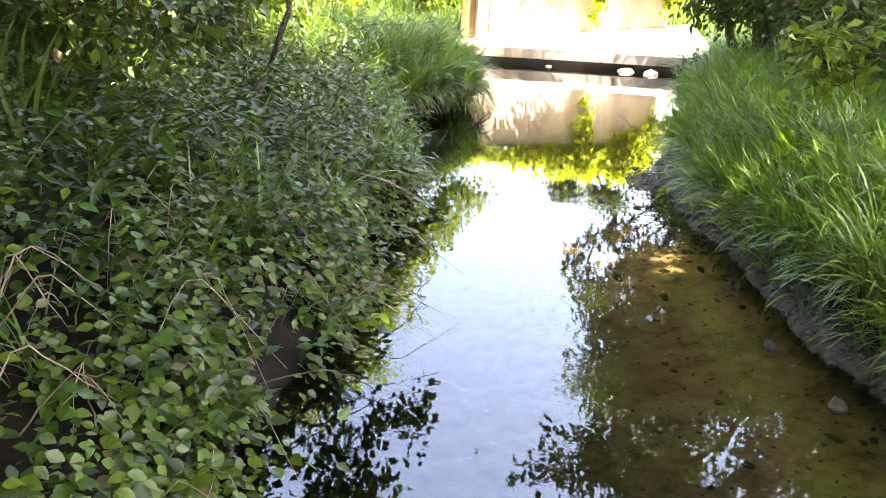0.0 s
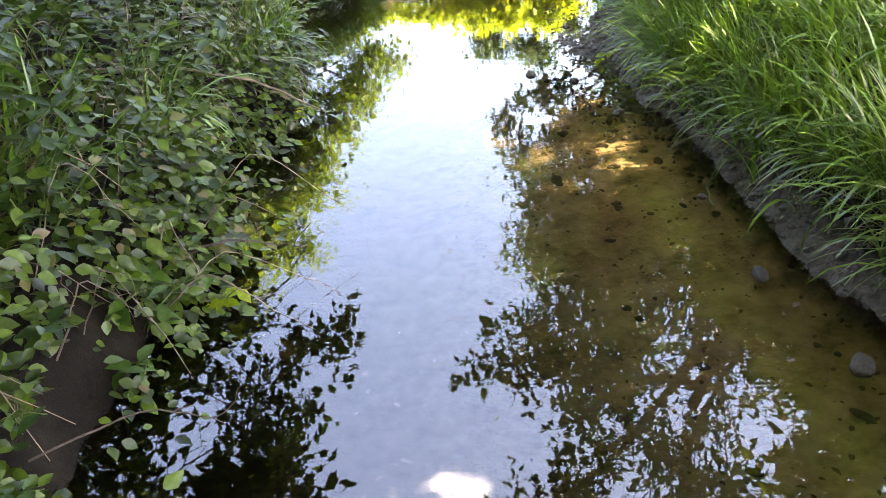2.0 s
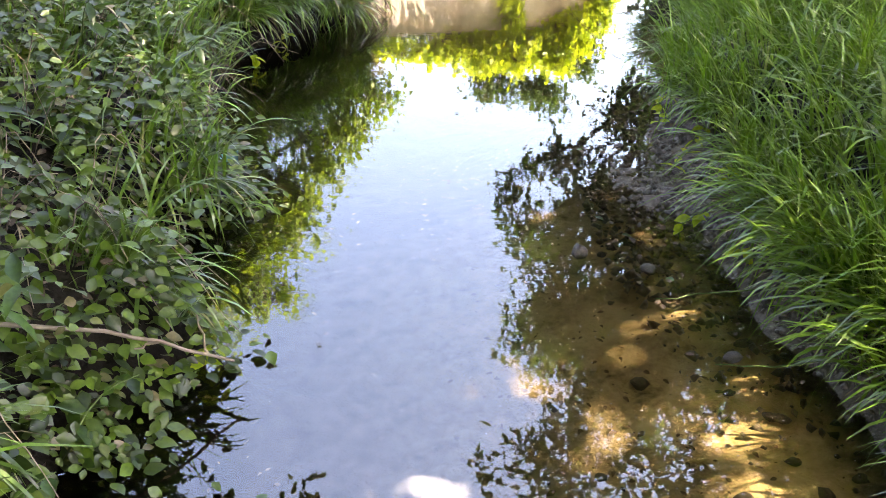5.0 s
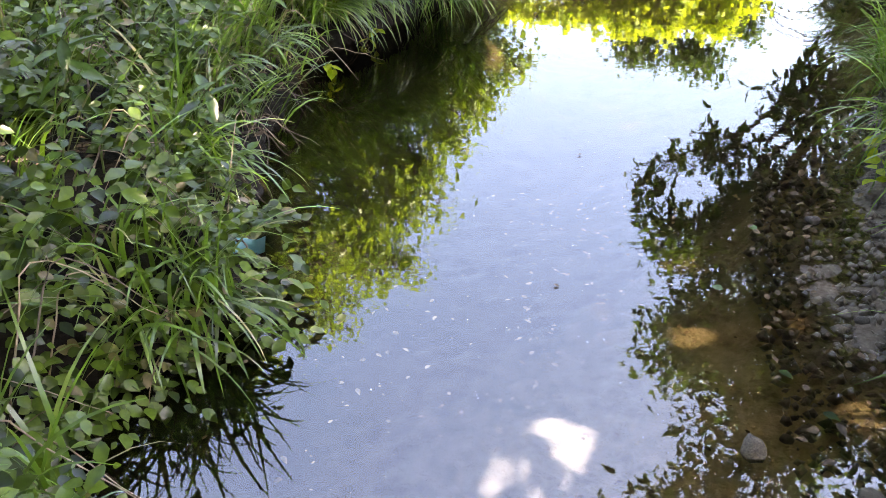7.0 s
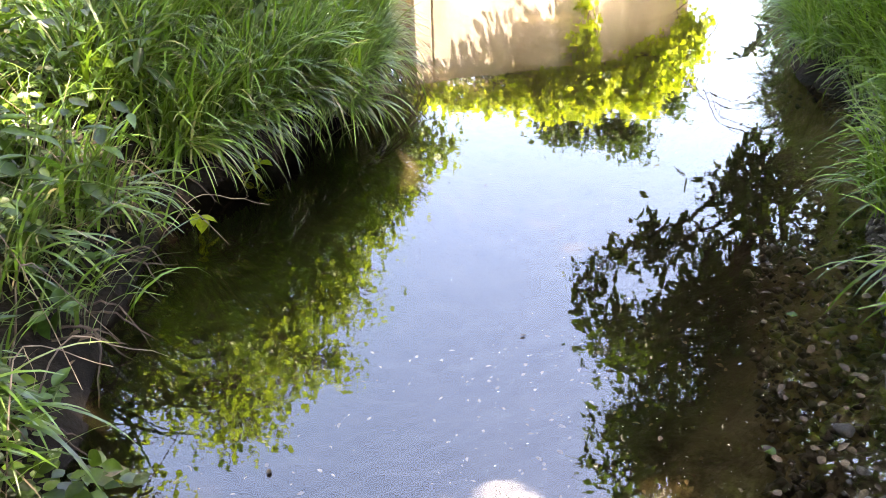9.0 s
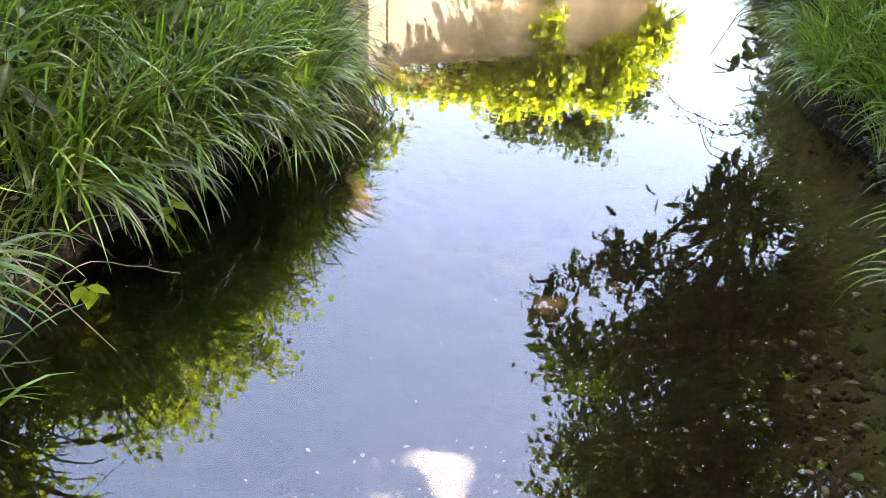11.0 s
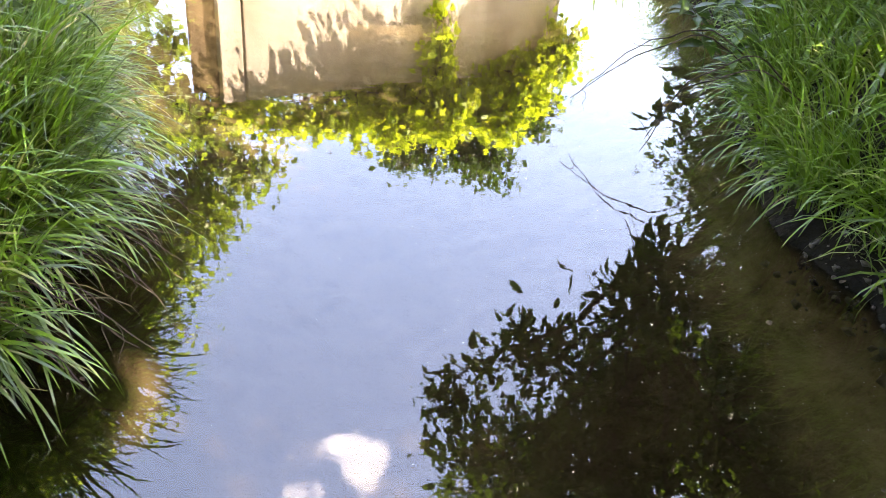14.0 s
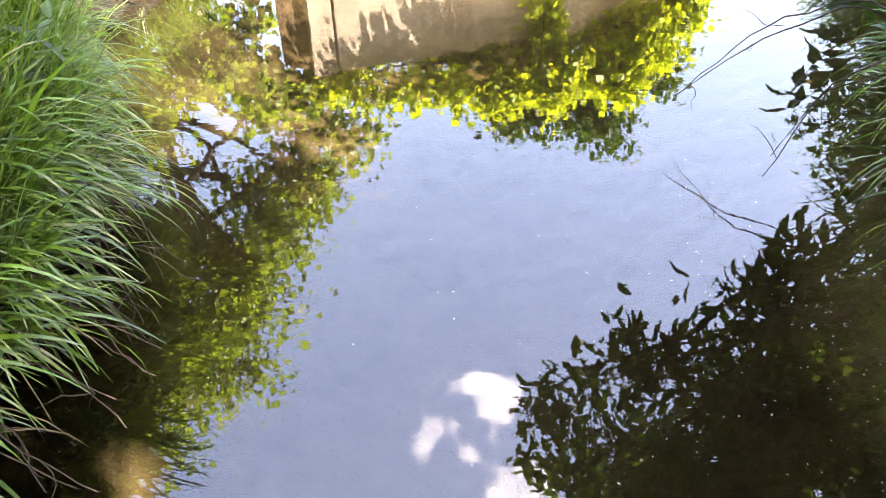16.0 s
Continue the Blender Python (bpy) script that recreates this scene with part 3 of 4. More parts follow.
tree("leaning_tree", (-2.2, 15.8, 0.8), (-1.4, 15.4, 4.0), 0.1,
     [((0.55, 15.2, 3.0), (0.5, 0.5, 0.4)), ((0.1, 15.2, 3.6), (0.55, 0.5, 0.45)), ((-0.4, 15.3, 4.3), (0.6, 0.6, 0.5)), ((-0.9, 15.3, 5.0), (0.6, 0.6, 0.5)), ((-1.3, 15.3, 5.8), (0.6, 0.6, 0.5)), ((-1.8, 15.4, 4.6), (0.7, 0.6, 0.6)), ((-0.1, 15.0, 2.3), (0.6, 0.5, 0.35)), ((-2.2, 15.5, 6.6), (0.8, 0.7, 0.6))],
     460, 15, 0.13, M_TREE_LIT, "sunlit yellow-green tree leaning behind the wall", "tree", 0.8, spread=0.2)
# left bank, near
tree("bank_tree", (-2.3, 1.6, 0.6), (-1.8, 1.6, 2.6), 0.11,
     [((-0.5, 2.9, 2.5), (0.75, 0.7, 0.4)), ((-1.0, 1.4, 2.7), (0.9, 0.9, 0.5)), ((-0.6, 0.0, 2.9), (0.9, 0.9, 0.5)), ((-1.9, 2.6, 2.8), (0.9, 0.9, 0.6)), ((-2.0, 0.2, 3.0), (1.0, 1.0, 0.6)), ((-1.2, -1.4, 3.0), (1.0, 1.0, 0.6)), ((-0.1, 3.6, 2.3), (0.4, 0.5, 0.25)), ((-1.4, 4.0, 2.9), (0.9, 0.8, 0.5)), ((-0.01, 4.31, 2.45), (0.28, 0.35, 0.2)), ((-0.33, 3.97, 2.45), (0.4, 0.5, 0.25))],
     760, 16, 0.13, M_TREE, "dense dark tree overhanging the near bank", "tree", 0.8, spread=0.2)
tree("overhanging_shrub", (-0.9, 4.6, 0.6), (-0.5, 4.8, 1.9), 0.022,
     [((0.15, 5.1, 2.1), (0.35, 0.45, 0.25)), ((-0.3, 4.7, 2.3), (0.5, 0.6, 0.4)), ((-0.6, 5.4, 2.0), (0.5, 0.6, 0.4))],
     70, 12, 0.09, M_TREE, "thin shrub with small leaves reaching over the water", "shrub", 0.8, fine=True)
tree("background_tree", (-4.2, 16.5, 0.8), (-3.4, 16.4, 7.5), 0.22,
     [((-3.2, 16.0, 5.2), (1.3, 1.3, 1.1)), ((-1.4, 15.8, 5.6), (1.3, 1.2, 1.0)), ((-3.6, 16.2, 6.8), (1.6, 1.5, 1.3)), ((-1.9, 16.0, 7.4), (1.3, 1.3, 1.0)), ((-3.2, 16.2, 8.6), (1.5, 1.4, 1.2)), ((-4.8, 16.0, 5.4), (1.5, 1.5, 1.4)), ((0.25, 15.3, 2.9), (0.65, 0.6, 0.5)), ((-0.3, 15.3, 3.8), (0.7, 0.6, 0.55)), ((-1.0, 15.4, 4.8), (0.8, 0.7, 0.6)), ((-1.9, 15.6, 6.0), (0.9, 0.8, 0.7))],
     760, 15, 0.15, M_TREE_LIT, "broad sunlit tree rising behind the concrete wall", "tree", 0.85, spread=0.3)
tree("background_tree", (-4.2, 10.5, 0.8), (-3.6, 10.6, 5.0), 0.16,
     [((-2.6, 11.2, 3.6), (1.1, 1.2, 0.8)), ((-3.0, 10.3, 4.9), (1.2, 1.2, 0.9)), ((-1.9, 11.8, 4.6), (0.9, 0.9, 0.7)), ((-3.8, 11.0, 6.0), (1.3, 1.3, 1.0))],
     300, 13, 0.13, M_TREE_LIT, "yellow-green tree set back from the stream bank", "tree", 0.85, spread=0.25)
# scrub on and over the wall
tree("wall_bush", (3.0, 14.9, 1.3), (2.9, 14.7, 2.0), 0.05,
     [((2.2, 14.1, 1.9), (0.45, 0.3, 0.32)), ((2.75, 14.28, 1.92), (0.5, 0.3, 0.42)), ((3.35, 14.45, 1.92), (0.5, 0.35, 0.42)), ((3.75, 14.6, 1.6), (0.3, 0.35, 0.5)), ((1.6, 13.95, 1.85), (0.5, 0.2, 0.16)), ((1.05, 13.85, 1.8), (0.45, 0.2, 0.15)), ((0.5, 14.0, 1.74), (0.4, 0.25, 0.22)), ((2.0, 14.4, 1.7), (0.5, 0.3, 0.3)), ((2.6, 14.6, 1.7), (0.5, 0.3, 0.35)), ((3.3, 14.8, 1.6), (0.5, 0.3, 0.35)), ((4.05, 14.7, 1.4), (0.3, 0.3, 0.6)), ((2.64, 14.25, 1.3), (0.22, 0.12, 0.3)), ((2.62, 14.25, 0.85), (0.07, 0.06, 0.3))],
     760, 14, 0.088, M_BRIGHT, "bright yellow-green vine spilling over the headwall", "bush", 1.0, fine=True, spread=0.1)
tree("wall_shrub", (3.2, 15.6, 1.3), (3.0, 15.4, 2.6), 0.06,
     [((2.5, 14.95, 2.65), (0.6, 0.45, 0.35)), ((3.4, 15.0, 2.75), (0.7, 0.6, 0.35)), ((4.0, 15.2, 2.2), (0.5, 0.5, 0.5)), ((1.6, 14.7, 1.75), (0.7, 0.4, 0.35)), ((0.7, 14.6, 1.7), (0.6, 0.4, 0.35))],
     300, 13, 0.1, M_TREE, "dull green shrub growing behind the headwall", "shrub", 0.7, fine=True)
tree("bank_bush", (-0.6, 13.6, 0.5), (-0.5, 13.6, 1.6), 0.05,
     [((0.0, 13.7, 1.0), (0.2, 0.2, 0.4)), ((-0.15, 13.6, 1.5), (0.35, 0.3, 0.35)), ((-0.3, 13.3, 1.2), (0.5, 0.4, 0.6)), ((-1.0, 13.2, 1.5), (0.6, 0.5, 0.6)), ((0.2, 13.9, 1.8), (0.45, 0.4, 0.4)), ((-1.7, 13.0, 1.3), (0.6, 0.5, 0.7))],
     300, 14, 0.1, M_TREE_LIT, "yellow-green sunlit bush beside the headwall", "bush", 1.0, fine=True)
# unseen woodland added behind, beside and above the walker to shade the stream
TRUNKS = [(-3.6, 1.2), (-2.6, -3.0), (5.2, -2.2), (2.9, -7.0), (-1.0, -8.0), (5.8, 3.2), (6.6, 6.6), (-4.6, 5.0)]
CROWNS = {t: [] for t in TRUNKS}
# crowns left out of the added canopy so that sun reaches the banks
OPEN = ((3.0, 3.5), (7.5, 3.5), (7.5, 5.0))
for bx in np.arange(-4.5, 9.4, 1.5):
    for by in np.arange(-7.0, 7.6, 1.5):
        x, y = bx + rng.uniform(-0.3, 0.3), by + rng.uniform(-0.3, 0.3)
        if 1.0 < bx < 2.0 and 4.6 < by < 6.9 or bx > 6.8 and by < 3.2 or by < -4 and bx > 2 or 1 < bx < 2 and -0.5 < by < 3.2 or (bx, by) in OPEN:
            continue
        near = min(TRUNKS, key=lambda t: (t[0] - x) ** 2 + (t[1] - y) ** 2)
        wide = 0.8 if (bx, by) == (3.0, 5.0) else 1.4
        CROWNS[near].append(((x, y, rng.uniform(8.3, 9.6)), (wide, wide, 0.85)))
for (x, y), crown in CROWNS.items():
    if not crown:
        continue
    tree("shade_canopy_tree", (x, y, float(ground_z(x, y))), (x + 0.3, y, 7.6), 0.2, crown,
         120 * len(crown), 15, 0.25, M_TREE, "unseen tall leafy tree added to shade the stream", "tree", 0.95, spread=0.3, group="woodland")
# trees added around the stream to keep out low light from the sides
for x, y in ((-4.4, -3.6), (-4.6, -0.6), (-4.4, 2.2), (-4.8, 4.6), (-4.6, 7.2), (6.8, -3.6), (7.0, -0.6), (6.8, 2.2), (7.0, 4.8), (6.8, 7.6), (-2.0, -6.4), (0.8, -9.0), (3.6, -6.2)):
    tree("light_screen_tree", (x, y, float(ground_z(x, y))), (x, y, 2.4 if x > 6 and y < 6 else 4.6), 0.1,
         [((x + rng.uniform(-0.8, 0.8), y + rng.uniform(-1.2, 1.2), z), (1.1, 1.2, 0.9)) for z in ((1.8, 2.6) if x > 6 and y < 6 else (1.8, 2.8, 3.6, 4.4, 5.2, 6.2))],
         120 if x > 6 and y < 6 else 300, 14, 0.2, M_TREE, "dense understory tree added to screen off side light", "tree", 0.95, spread=0.3, group="understory")
# low crowns added above the line of sight to darken the near left bank
for bx, by, blobs in ((-2.1, -1.2, ((-1.3, -1.0, 2.3), (-0.9, 0.0, 2.3), (-1.6, 0.7, 2.2), (-1.3, -2.0, 2.5), (-0.5, -1.9, 2.7), (-0.5, -0.9, 2.5), (-2.2, -0.2, 2.1))),
                      (-2.5, 1.9, ((-0.6, 0.8, 2.35), (-1.0, 1.6, 2.3), (-0.5, 2.0, 2.4), (-1.8, 2.0, 2.2), (-2.4, 1.0, 2.0), (-2.5, 2.6, 2.0), (-1.5, 2.8, 2.4))),
                      (-3.2, -0.4, ((-2.7, -1.2, 1.6), (-2.9, -0.3, 1.3), (-2.9, 0.7, 1.5), (-3.0, 1.7, 1.4), (-2.0, -2.4, 1.7), (-1.2, -2.9, 1.8)))):
    tree("bank_shade_tree", (bx, by, float(ground_z(bx, by))), (bx + 0.5, by + 0.3, 2.1), 0.07, [(c, (0.8, 0.8, 0.42)) for c in blobs],
         900, 16, 0.13, M_TREE, "low dark tree added to shade the leafy bank", "tree", 0.95, spread=0.2, group="understory")
# the bush at (-1.75, -0.5) is out of view, added to shade the bank
for x, y, z, r, mat, lab in ((-2.3, 3.0, 1.2, 0.8, M_TREE, "dark leafy bush on the bank top"), (3.15, 3.6, 1.3, 0.32, M_TREE_LIT, "low leafy sprig of fresh green leaves"), (4.4, 8.8, 1.1, 0.55, M_TREE, "dark green bush beside the grassy bank"), (4.5, 5.6, 1.2, 0.6, M_TREE, "dark green bush beside the grassy bank"), (-1.75, 4.2, 1.0, 0.6, M_HERB, "low dark bush among the bank leaves"), (-2.0, 5.8, 1.1, 0.6, M_HERB, "low dark bush among the bank leaves"), (-2.6, 5.0, 1.3, 0.8, M_TREE, "dark leafy bush on the bank top"), (-2.0, 7.4, 1.3, 0.75, M_TREE_LIT, "sunlit leafy bush on the bank top"), (-2.3, 9.6, 1.4, 0.8, M_TREE_LIT, "sunlit leafy bush on the bank top"),
                      (5.4, 9.8, 1.3, 0.8, M_TREE, "dark green bush beside the grassy bank"), (5.2, 12.2, 1.3, 0.8, M_TREE, "dark green bush beside the grassy bank"), (4.9, 7.4, 1.4, 0.8, M_TREE, "dark green bush beside the grassy bank"), (-2.0, 1.2, 1.1, 0.75, M_TREE, "dark leafy bush on the bank top"), (-1.75, -0.5, 1.2, 0.75, M_TREE, "dark leafy bush on the bank top"), (-1.8, 11.4, 1.2, 0.7, M_BRIGHT, "bright sunlit bush beside the stream"), (4.1, 9.6, 1.1, 0.5, M_TREE, "dark green bush beside the grassy bank"), (4.1, 7.2, 1.2, 0.55, M_TREE, "dark green bush beside the grassy bank"), (5.6, 11.6, 1.3, 0.7, M_TREE, "dark green bush beside the grassy bank")):
    tree("bank_bush", (x, y, float(ground_z(x, y))), (x, y, z), 0.04,
         [((x + rng.uniform(-0.6, 0.6), y + rng.uniform(-0.7, 0.7), z + rng.uniform(-0.4, 0.5)), (r * 0.75, r * 0.75, r * 0.6)) for _ in range(5)],
         130, 13, 0.1, mat, lab, "bush", 0.9, spread=0.15, group="bushes on the bank tops")

# ---- bank vegetation ----
def scatter(n, x0, x1, y0, y1, keep):
    p = np.stack([rng.uniform(x0, x1, n), rng.uniform(y0, y1, n)], 1)
    return p[keep(p[:, 0], p[:, 1])]


def with_ground(p):
    return np.column_stack([p, ground_z(p[:, 0], p[:, 1])])


def tufted(p, toward, per, radius, length, width, lean, droop, edge):
    """Blades in tufts about the points p: a tuft shares its height and its lean; edge (0 to 1) bends those near the water over it."""
    n = len(p)
    tall, bend, turn = rng.uniform(0.65, 1.3, n), rng.uniform(0.0, 0.35, n), np.where(rng.random(n) < 0.5, rng.uniform(0, 2 * np.pi, n), toward + rng.normal(0, 0.6, n))
    k = np.repeat(np.arange(n), rng.integers(per[0], per[1], n))
    m = len(k)
    a, r = rng.uniform(0, 2 * np.pi, m), radius * np.sqrt(rng.random(m))
    q = p[k] + np.stack([r * np.cos(a), r * np.sin(a)], 1)
    az = np.where(rng.random(m) < 0.35, a, turn[k] + rng.normal(0, 0.5, m))
    az = np.where(rng.random(m) < 0.35 * edge[k], toward + rng.normal(0, 0.5, m), az)
    return blades(with_ground(q) - np.array([0, 0, 0.01]), az, tall[k] * rng.uniform(*length, m), rng.uniform(*width, m) * rng.uniform(0.7, 1.2, m), bend[k] + rng.uniform(*lean, m), rng.uniform(*droop, m) + 0.5 * edge[k], 6)


def right_grass():
    shelf = lambda y: right_x(y) + 0.06 + 0.05 * smooth(6.3, 3.5, y) + 0.2 * np.exp(-((y - 5.4) / 0.8) ** 2)
    p = scatter(4700, 1.8, 5.6, -3.0, 13.2, lambda x, y: (x > shelf(y)) & (rng.random(len(x)) < np.exp(-np.clip(x - shelf(y) - 1.0, 0, None) / 1.2)))
    return tufted(p, np.pi, (9, 20), 0.075, (0.26, 0.52), (0.009, 0.021), (0.05, 0.45), (0.5, 2.1), np.exp(-(p[:, 0] - shelf(p[:, 1])) / 0.3))


def left_grass():
    p = scatter(3900, -3.2, 0.7, -3.0, 13.0, lambda x, y: (left_x(y) - x > 0.03) & (rng.random(len(x)) < np.exp(-np.clip(left_x(y) - x - 0.9, 0, None) / 1.0)) & (rng.random(len(x)) < 0.03 + 0.97 * smooth(4.2, 7.2, y)))
    return tufted(p, 0.0, (7, 16), 0.07, (0.24, 0.5), (0.008, 0.019), (0.05, 0.45), (0.4, 1.8), np.exp(-(left_x(p[:, 1]) - p[:, 0]) / 0.25))


thing("grass", mesh_np("grass", *right_grass(), M_GRASS_LUSH), "lush tall bright green grass covering the open bank", "grass", kind="stuff")
thing("grass", mesh_np("grass", *left_grass(), M_GRASS), "mixed green grass among weeds on the leafy bank", "grass", kind="stuff")


def far_cover():
    p = scatter(52000, -11, 13, -8, 22, lambda x, y: ((x < left_x(y) - 1.6) | (x > right_x(y) + 1.8) | (y > 15.2)))
    p = p[(ground_z(p[:, 0], p[:, 1]) > 0.2)]
    n = len(p)
    return blades(with_ground(p), rng.uniform(0, 2 * np.pi, n), rng.uniform(0.35, 0.8, n), rng.uniform(0.02, 0.05, n), rng.uniform(0, 0.5, n), rng.uniform(0.3, 1.5, n), 4)


thing("meadow_grass", mesh_np("meadow_grass", *far_cover(), M_FAR), "rough tall grass beyond the banks", "grass", kind="stuff")


def tussock(at, n, length, toward, label, mat=M_GRASS):
    """One overhanging clump of long arching blades."""
    a, r = rng.uniform(0, 2 * np.pi, n), np.sqrt(rng.uniform(0, 1, n)) * 0.16
    roots = np.stack([r * np.cos(a), r * np.sin(a), np.full(n, -0.02)], 1)
    az = np.where(rng.random(n) < 0.65, toward + rng.normal(0, 0.7, n), rng.uniform(0, 2 * np.pi, n))
    v, f = blades(roots, az, length * rng.uniform(0.55, 1.15, n), rng.uniform(0.008, 0.02, n), rng.uniform(0.0, 0.35, n), rng.uniform(0.4, 2.3, n), 9)
    ob = thing("grass_tussock", mesh_np("grass_tussock", v, f, mat), label, "grass tussock", "grass tussocks along the banks")
    k = n // 2
    v, f = blades(roots[:k] + np.array([0.07 * math.cos(toward), 0.07 * math.sin(toward), 0.09]), toward + rng.normal(0, 0.7, k), length * rng.uniform(0.35, 0.75, k), rng.uniform(0.007, 0.016, k), rng.uniform(1.0, 1.9, k), rng.uniform(1.0, 1.6, k), 7)
    child("skirt", mesh_np("skirt", v, f, mat), ob, "blades hanging straight down over the edge")
    k = n // 7
    v, f = blades(roots[:k], az[:k], length * rng.uniform(0.4, 0.9, k), rng.uniform(0.004, 0.008, k), rng.uniform(0.5, 1.2, k), rng.uniform(1.2, 2.4, k), 6)
    child("thatch", mesh_np("thatch", v, f, M_STRAW), ob, "withered straw-coloured thatch")
    ob.location = (at[0], at[1], float(ground_z(*at)))
    return ob


for y in (7.25, 7.5, 7.72, 7.92, 8.1, 8.28, 8.45, 8.62, 8.8, 9.0, 9.2, 9.45, 9.75, 10.1):
    tussock((float(left_x(y)) - rng.uniform(0.02, 0.12), y), 210, 0.54, rng.normal(-0.2, 0.4), "long green grass tussock drooping over the dark water")
    tussock((float(left_x(y)) - rng.uniform(0.32, 0.5), y + 0.1), 110, 0.6, rng.normal(0, 0.5), "upright green grass tussock on the bank top")
for y in (-0.6, 0.1, 0.4, 0.7, 1.0, 1.2, 1.4, 1.6, 1.9, 2.1, 2.35, 2.55, 2.75, 3.0, 3.2, 3.45, 3.7, 3.9, 4.15, 4.4, 4.7, 5.2, 5.7, 6.2, 6.7, 7.1, 7.5, 7.9, 8.3, 8.6, 9.0, 9.4, 9.9, 10.4, 11.0, 11.6, 12.3):
    shelf = 0.14 + 0.07 * float(smooth(6.3, 3.5, y)) + 0.19 * math.exp(-((y - 5.2) / 0.8) ** 2) + 0.02 * float(smooth(6.6, 8.0, y))
    tussock((float(right_x(y)) + shelf + rng.uniform(-0.06, 0.05), y), 110, 0.46 if y < 4.5 else 0.44, math.pi + rng.normal(-0.2, 0.4), "fresh green grass tussock bending over the muddy edge", M_GRASS_LUSH)
for y in (2.4, 3.3, 4.1, 4.9, 5.5, 6.1, 6.6):
    tussock((float(left_x(y)) - rng.uniform(0.1, 0.5), y), 70, 0.45, rng.normal(0, 0.6), "loose green grass tuft among broad leaves")


# ---- broad-leaved plants of the left bank ----
def patchy(x, y):
    return (np.sin(11 * x + 4 * y) + np.sin(7 * y - 9 * x + 1) + np.sin(17 * y + 5 * x + 2) + 0.7 * np.sin(23 * x - 13 * y)) / 3


def herb_cover():
    """Shoots with leaves in pairs up an arching stem, in patches with bare dark soil between them."""
    p = scatter(4300, -2.1, 0.6, -1.0, 7.6, lambda x, y: (left_x(y) - x > -0.04 + 0.24 * smooth(5.3, 5.8, y)) & (patchy(x * 0.7, y * 0.7) > rng.uniform(-0.55, 0.25, len(x))))
    q = scatter(420, -2.3, 0.6, 7.4, 12.8, lambda x, y: left_x(y) - x > 0.1)
    p = np.concatenate([p, q])
    n = len(p)
    g = with_ground(p)
    inland = smooth(-0.05, 0.5, left_x(p[:, 1]) - p[:, 0])
    high, out, turn = rng.uniform(0.08, 0.3, n) + 0.14 * inland * rng.random(n), rng.uniform(0.03, 0.2, n), rng.normal(-0.3, 1.1, n)
    pairs = rng.integers(3, 8, n)
    k = np.repeat(np.arange(n), pairs * 2)
    j = np.concatenate([np.arange(2 * c) for c in pairs])
    t = (j // 2 + 1) / pairs[k]
    stem = g[k] + np.stack([out[k] * t ** 1.5 * np.cos(turn[k]), out[k] * t ** 1.5 * np.sin(turn[k]), high[k] * t], 1)
    a = turn[k] + (j % 2) * np.pi + (j // 2) * 1.5 + rng.normal(0, 0.35, len(k))
    axis = np.stack([np.cos(a), np.sin(a), rng.normal(-0.1, 0.25, len(k))], 1)
    nrm = np.stack([rng.normal(0.2, 0.5, len(k)), rng.normal(-0.2, 0.5, len(k)), np.ones(len(k))], 1)
    size = rng.uniform(0.038, 0.082, n)[k] * (1.15 - 0.5 * t) * rng.uniform(0.8, 1.2, len(k))
    return leaves(stem, axis, nrm, size, 0.8, True)


def edge_cover():
    """Leaves that hang over the foot of the near left bank."""
    n = 8000
    y = rng.uniform(-0.8, 5.6, n)
    d = rng.normal(0.06, 0.11, n) + 0.05 * np.sin(y * 5.0)
    x = left_x(y) - d
    ok = patchy(x * 0.8, y * 0.8) > rng.uniform(-0.4, 0.25, n)
    x, y, d, n = x[ok], y[ok], d[ok], int(ok.sum())
    z = np.maximum(ground_z(x, y), 0.0) + rng.uniform(0.01, 0.26, n) * smooth(-0.16, 0.1, d) + 0.02
    a = rng.normal(0, 0.9, n)
    axis = np.stack([np.cos(a), np.sin(a), rng.normal(-0.35, 0.35, n)], 1)
    nrm = np.stack([rng.normal(0.5, 0.35, n), rng.normal(-0.3, 0.35, n), np.ones(n)], 1)
    return leaves(np.stack([x, y, z], 1), axis, nrm, rng.uniform(0.022, 0.06, n), 0.85, True)


thing("bank_edge_leaves", mesh_np("bank_edge_leaves", *edge_cover(), M_HERB), "small dark leaves trailing over the bank edge", "ground cover", kind="stuff")
thing("ground_cover", mesh_np("ground_cover", *herb_cover(), M_HERB), "dense dark green low leaves covering the shaded bank", "ground cover", kind="stuff")



def dry_litter():
    p = scatter(5200, -1.9, 0.45, 0.0, 7.2, lambda x, y: (left_x(y) - x > 0.0) & (patchy(x * 0.6, y * 0.6 + 3) > 0.0))
    n = len(p)
    place = with_ground(p) + np.column_stack([np.zeros((n, 2)), rng.uniform(0.01, 0.1, n)])
    a = rng.uniform(0, 6.28, n)
    return leaves(place, np.stack([np.cos(a), np.sin(a), rng.normal(0, 0.3, n)], 1), np.stack([rng.normal(0, 0.4, n), rng.normal(0, 0.4, n), np.ones(n)], 1), rng.uniform(0.02, 0.05, n), 0.6, True)


thing("leaf_litter", mesh_np("leaf_litter", *dry_litter(), M_DEAD), "dry brown leaf litter caught among the bank plants", "litter", kind="stuff")

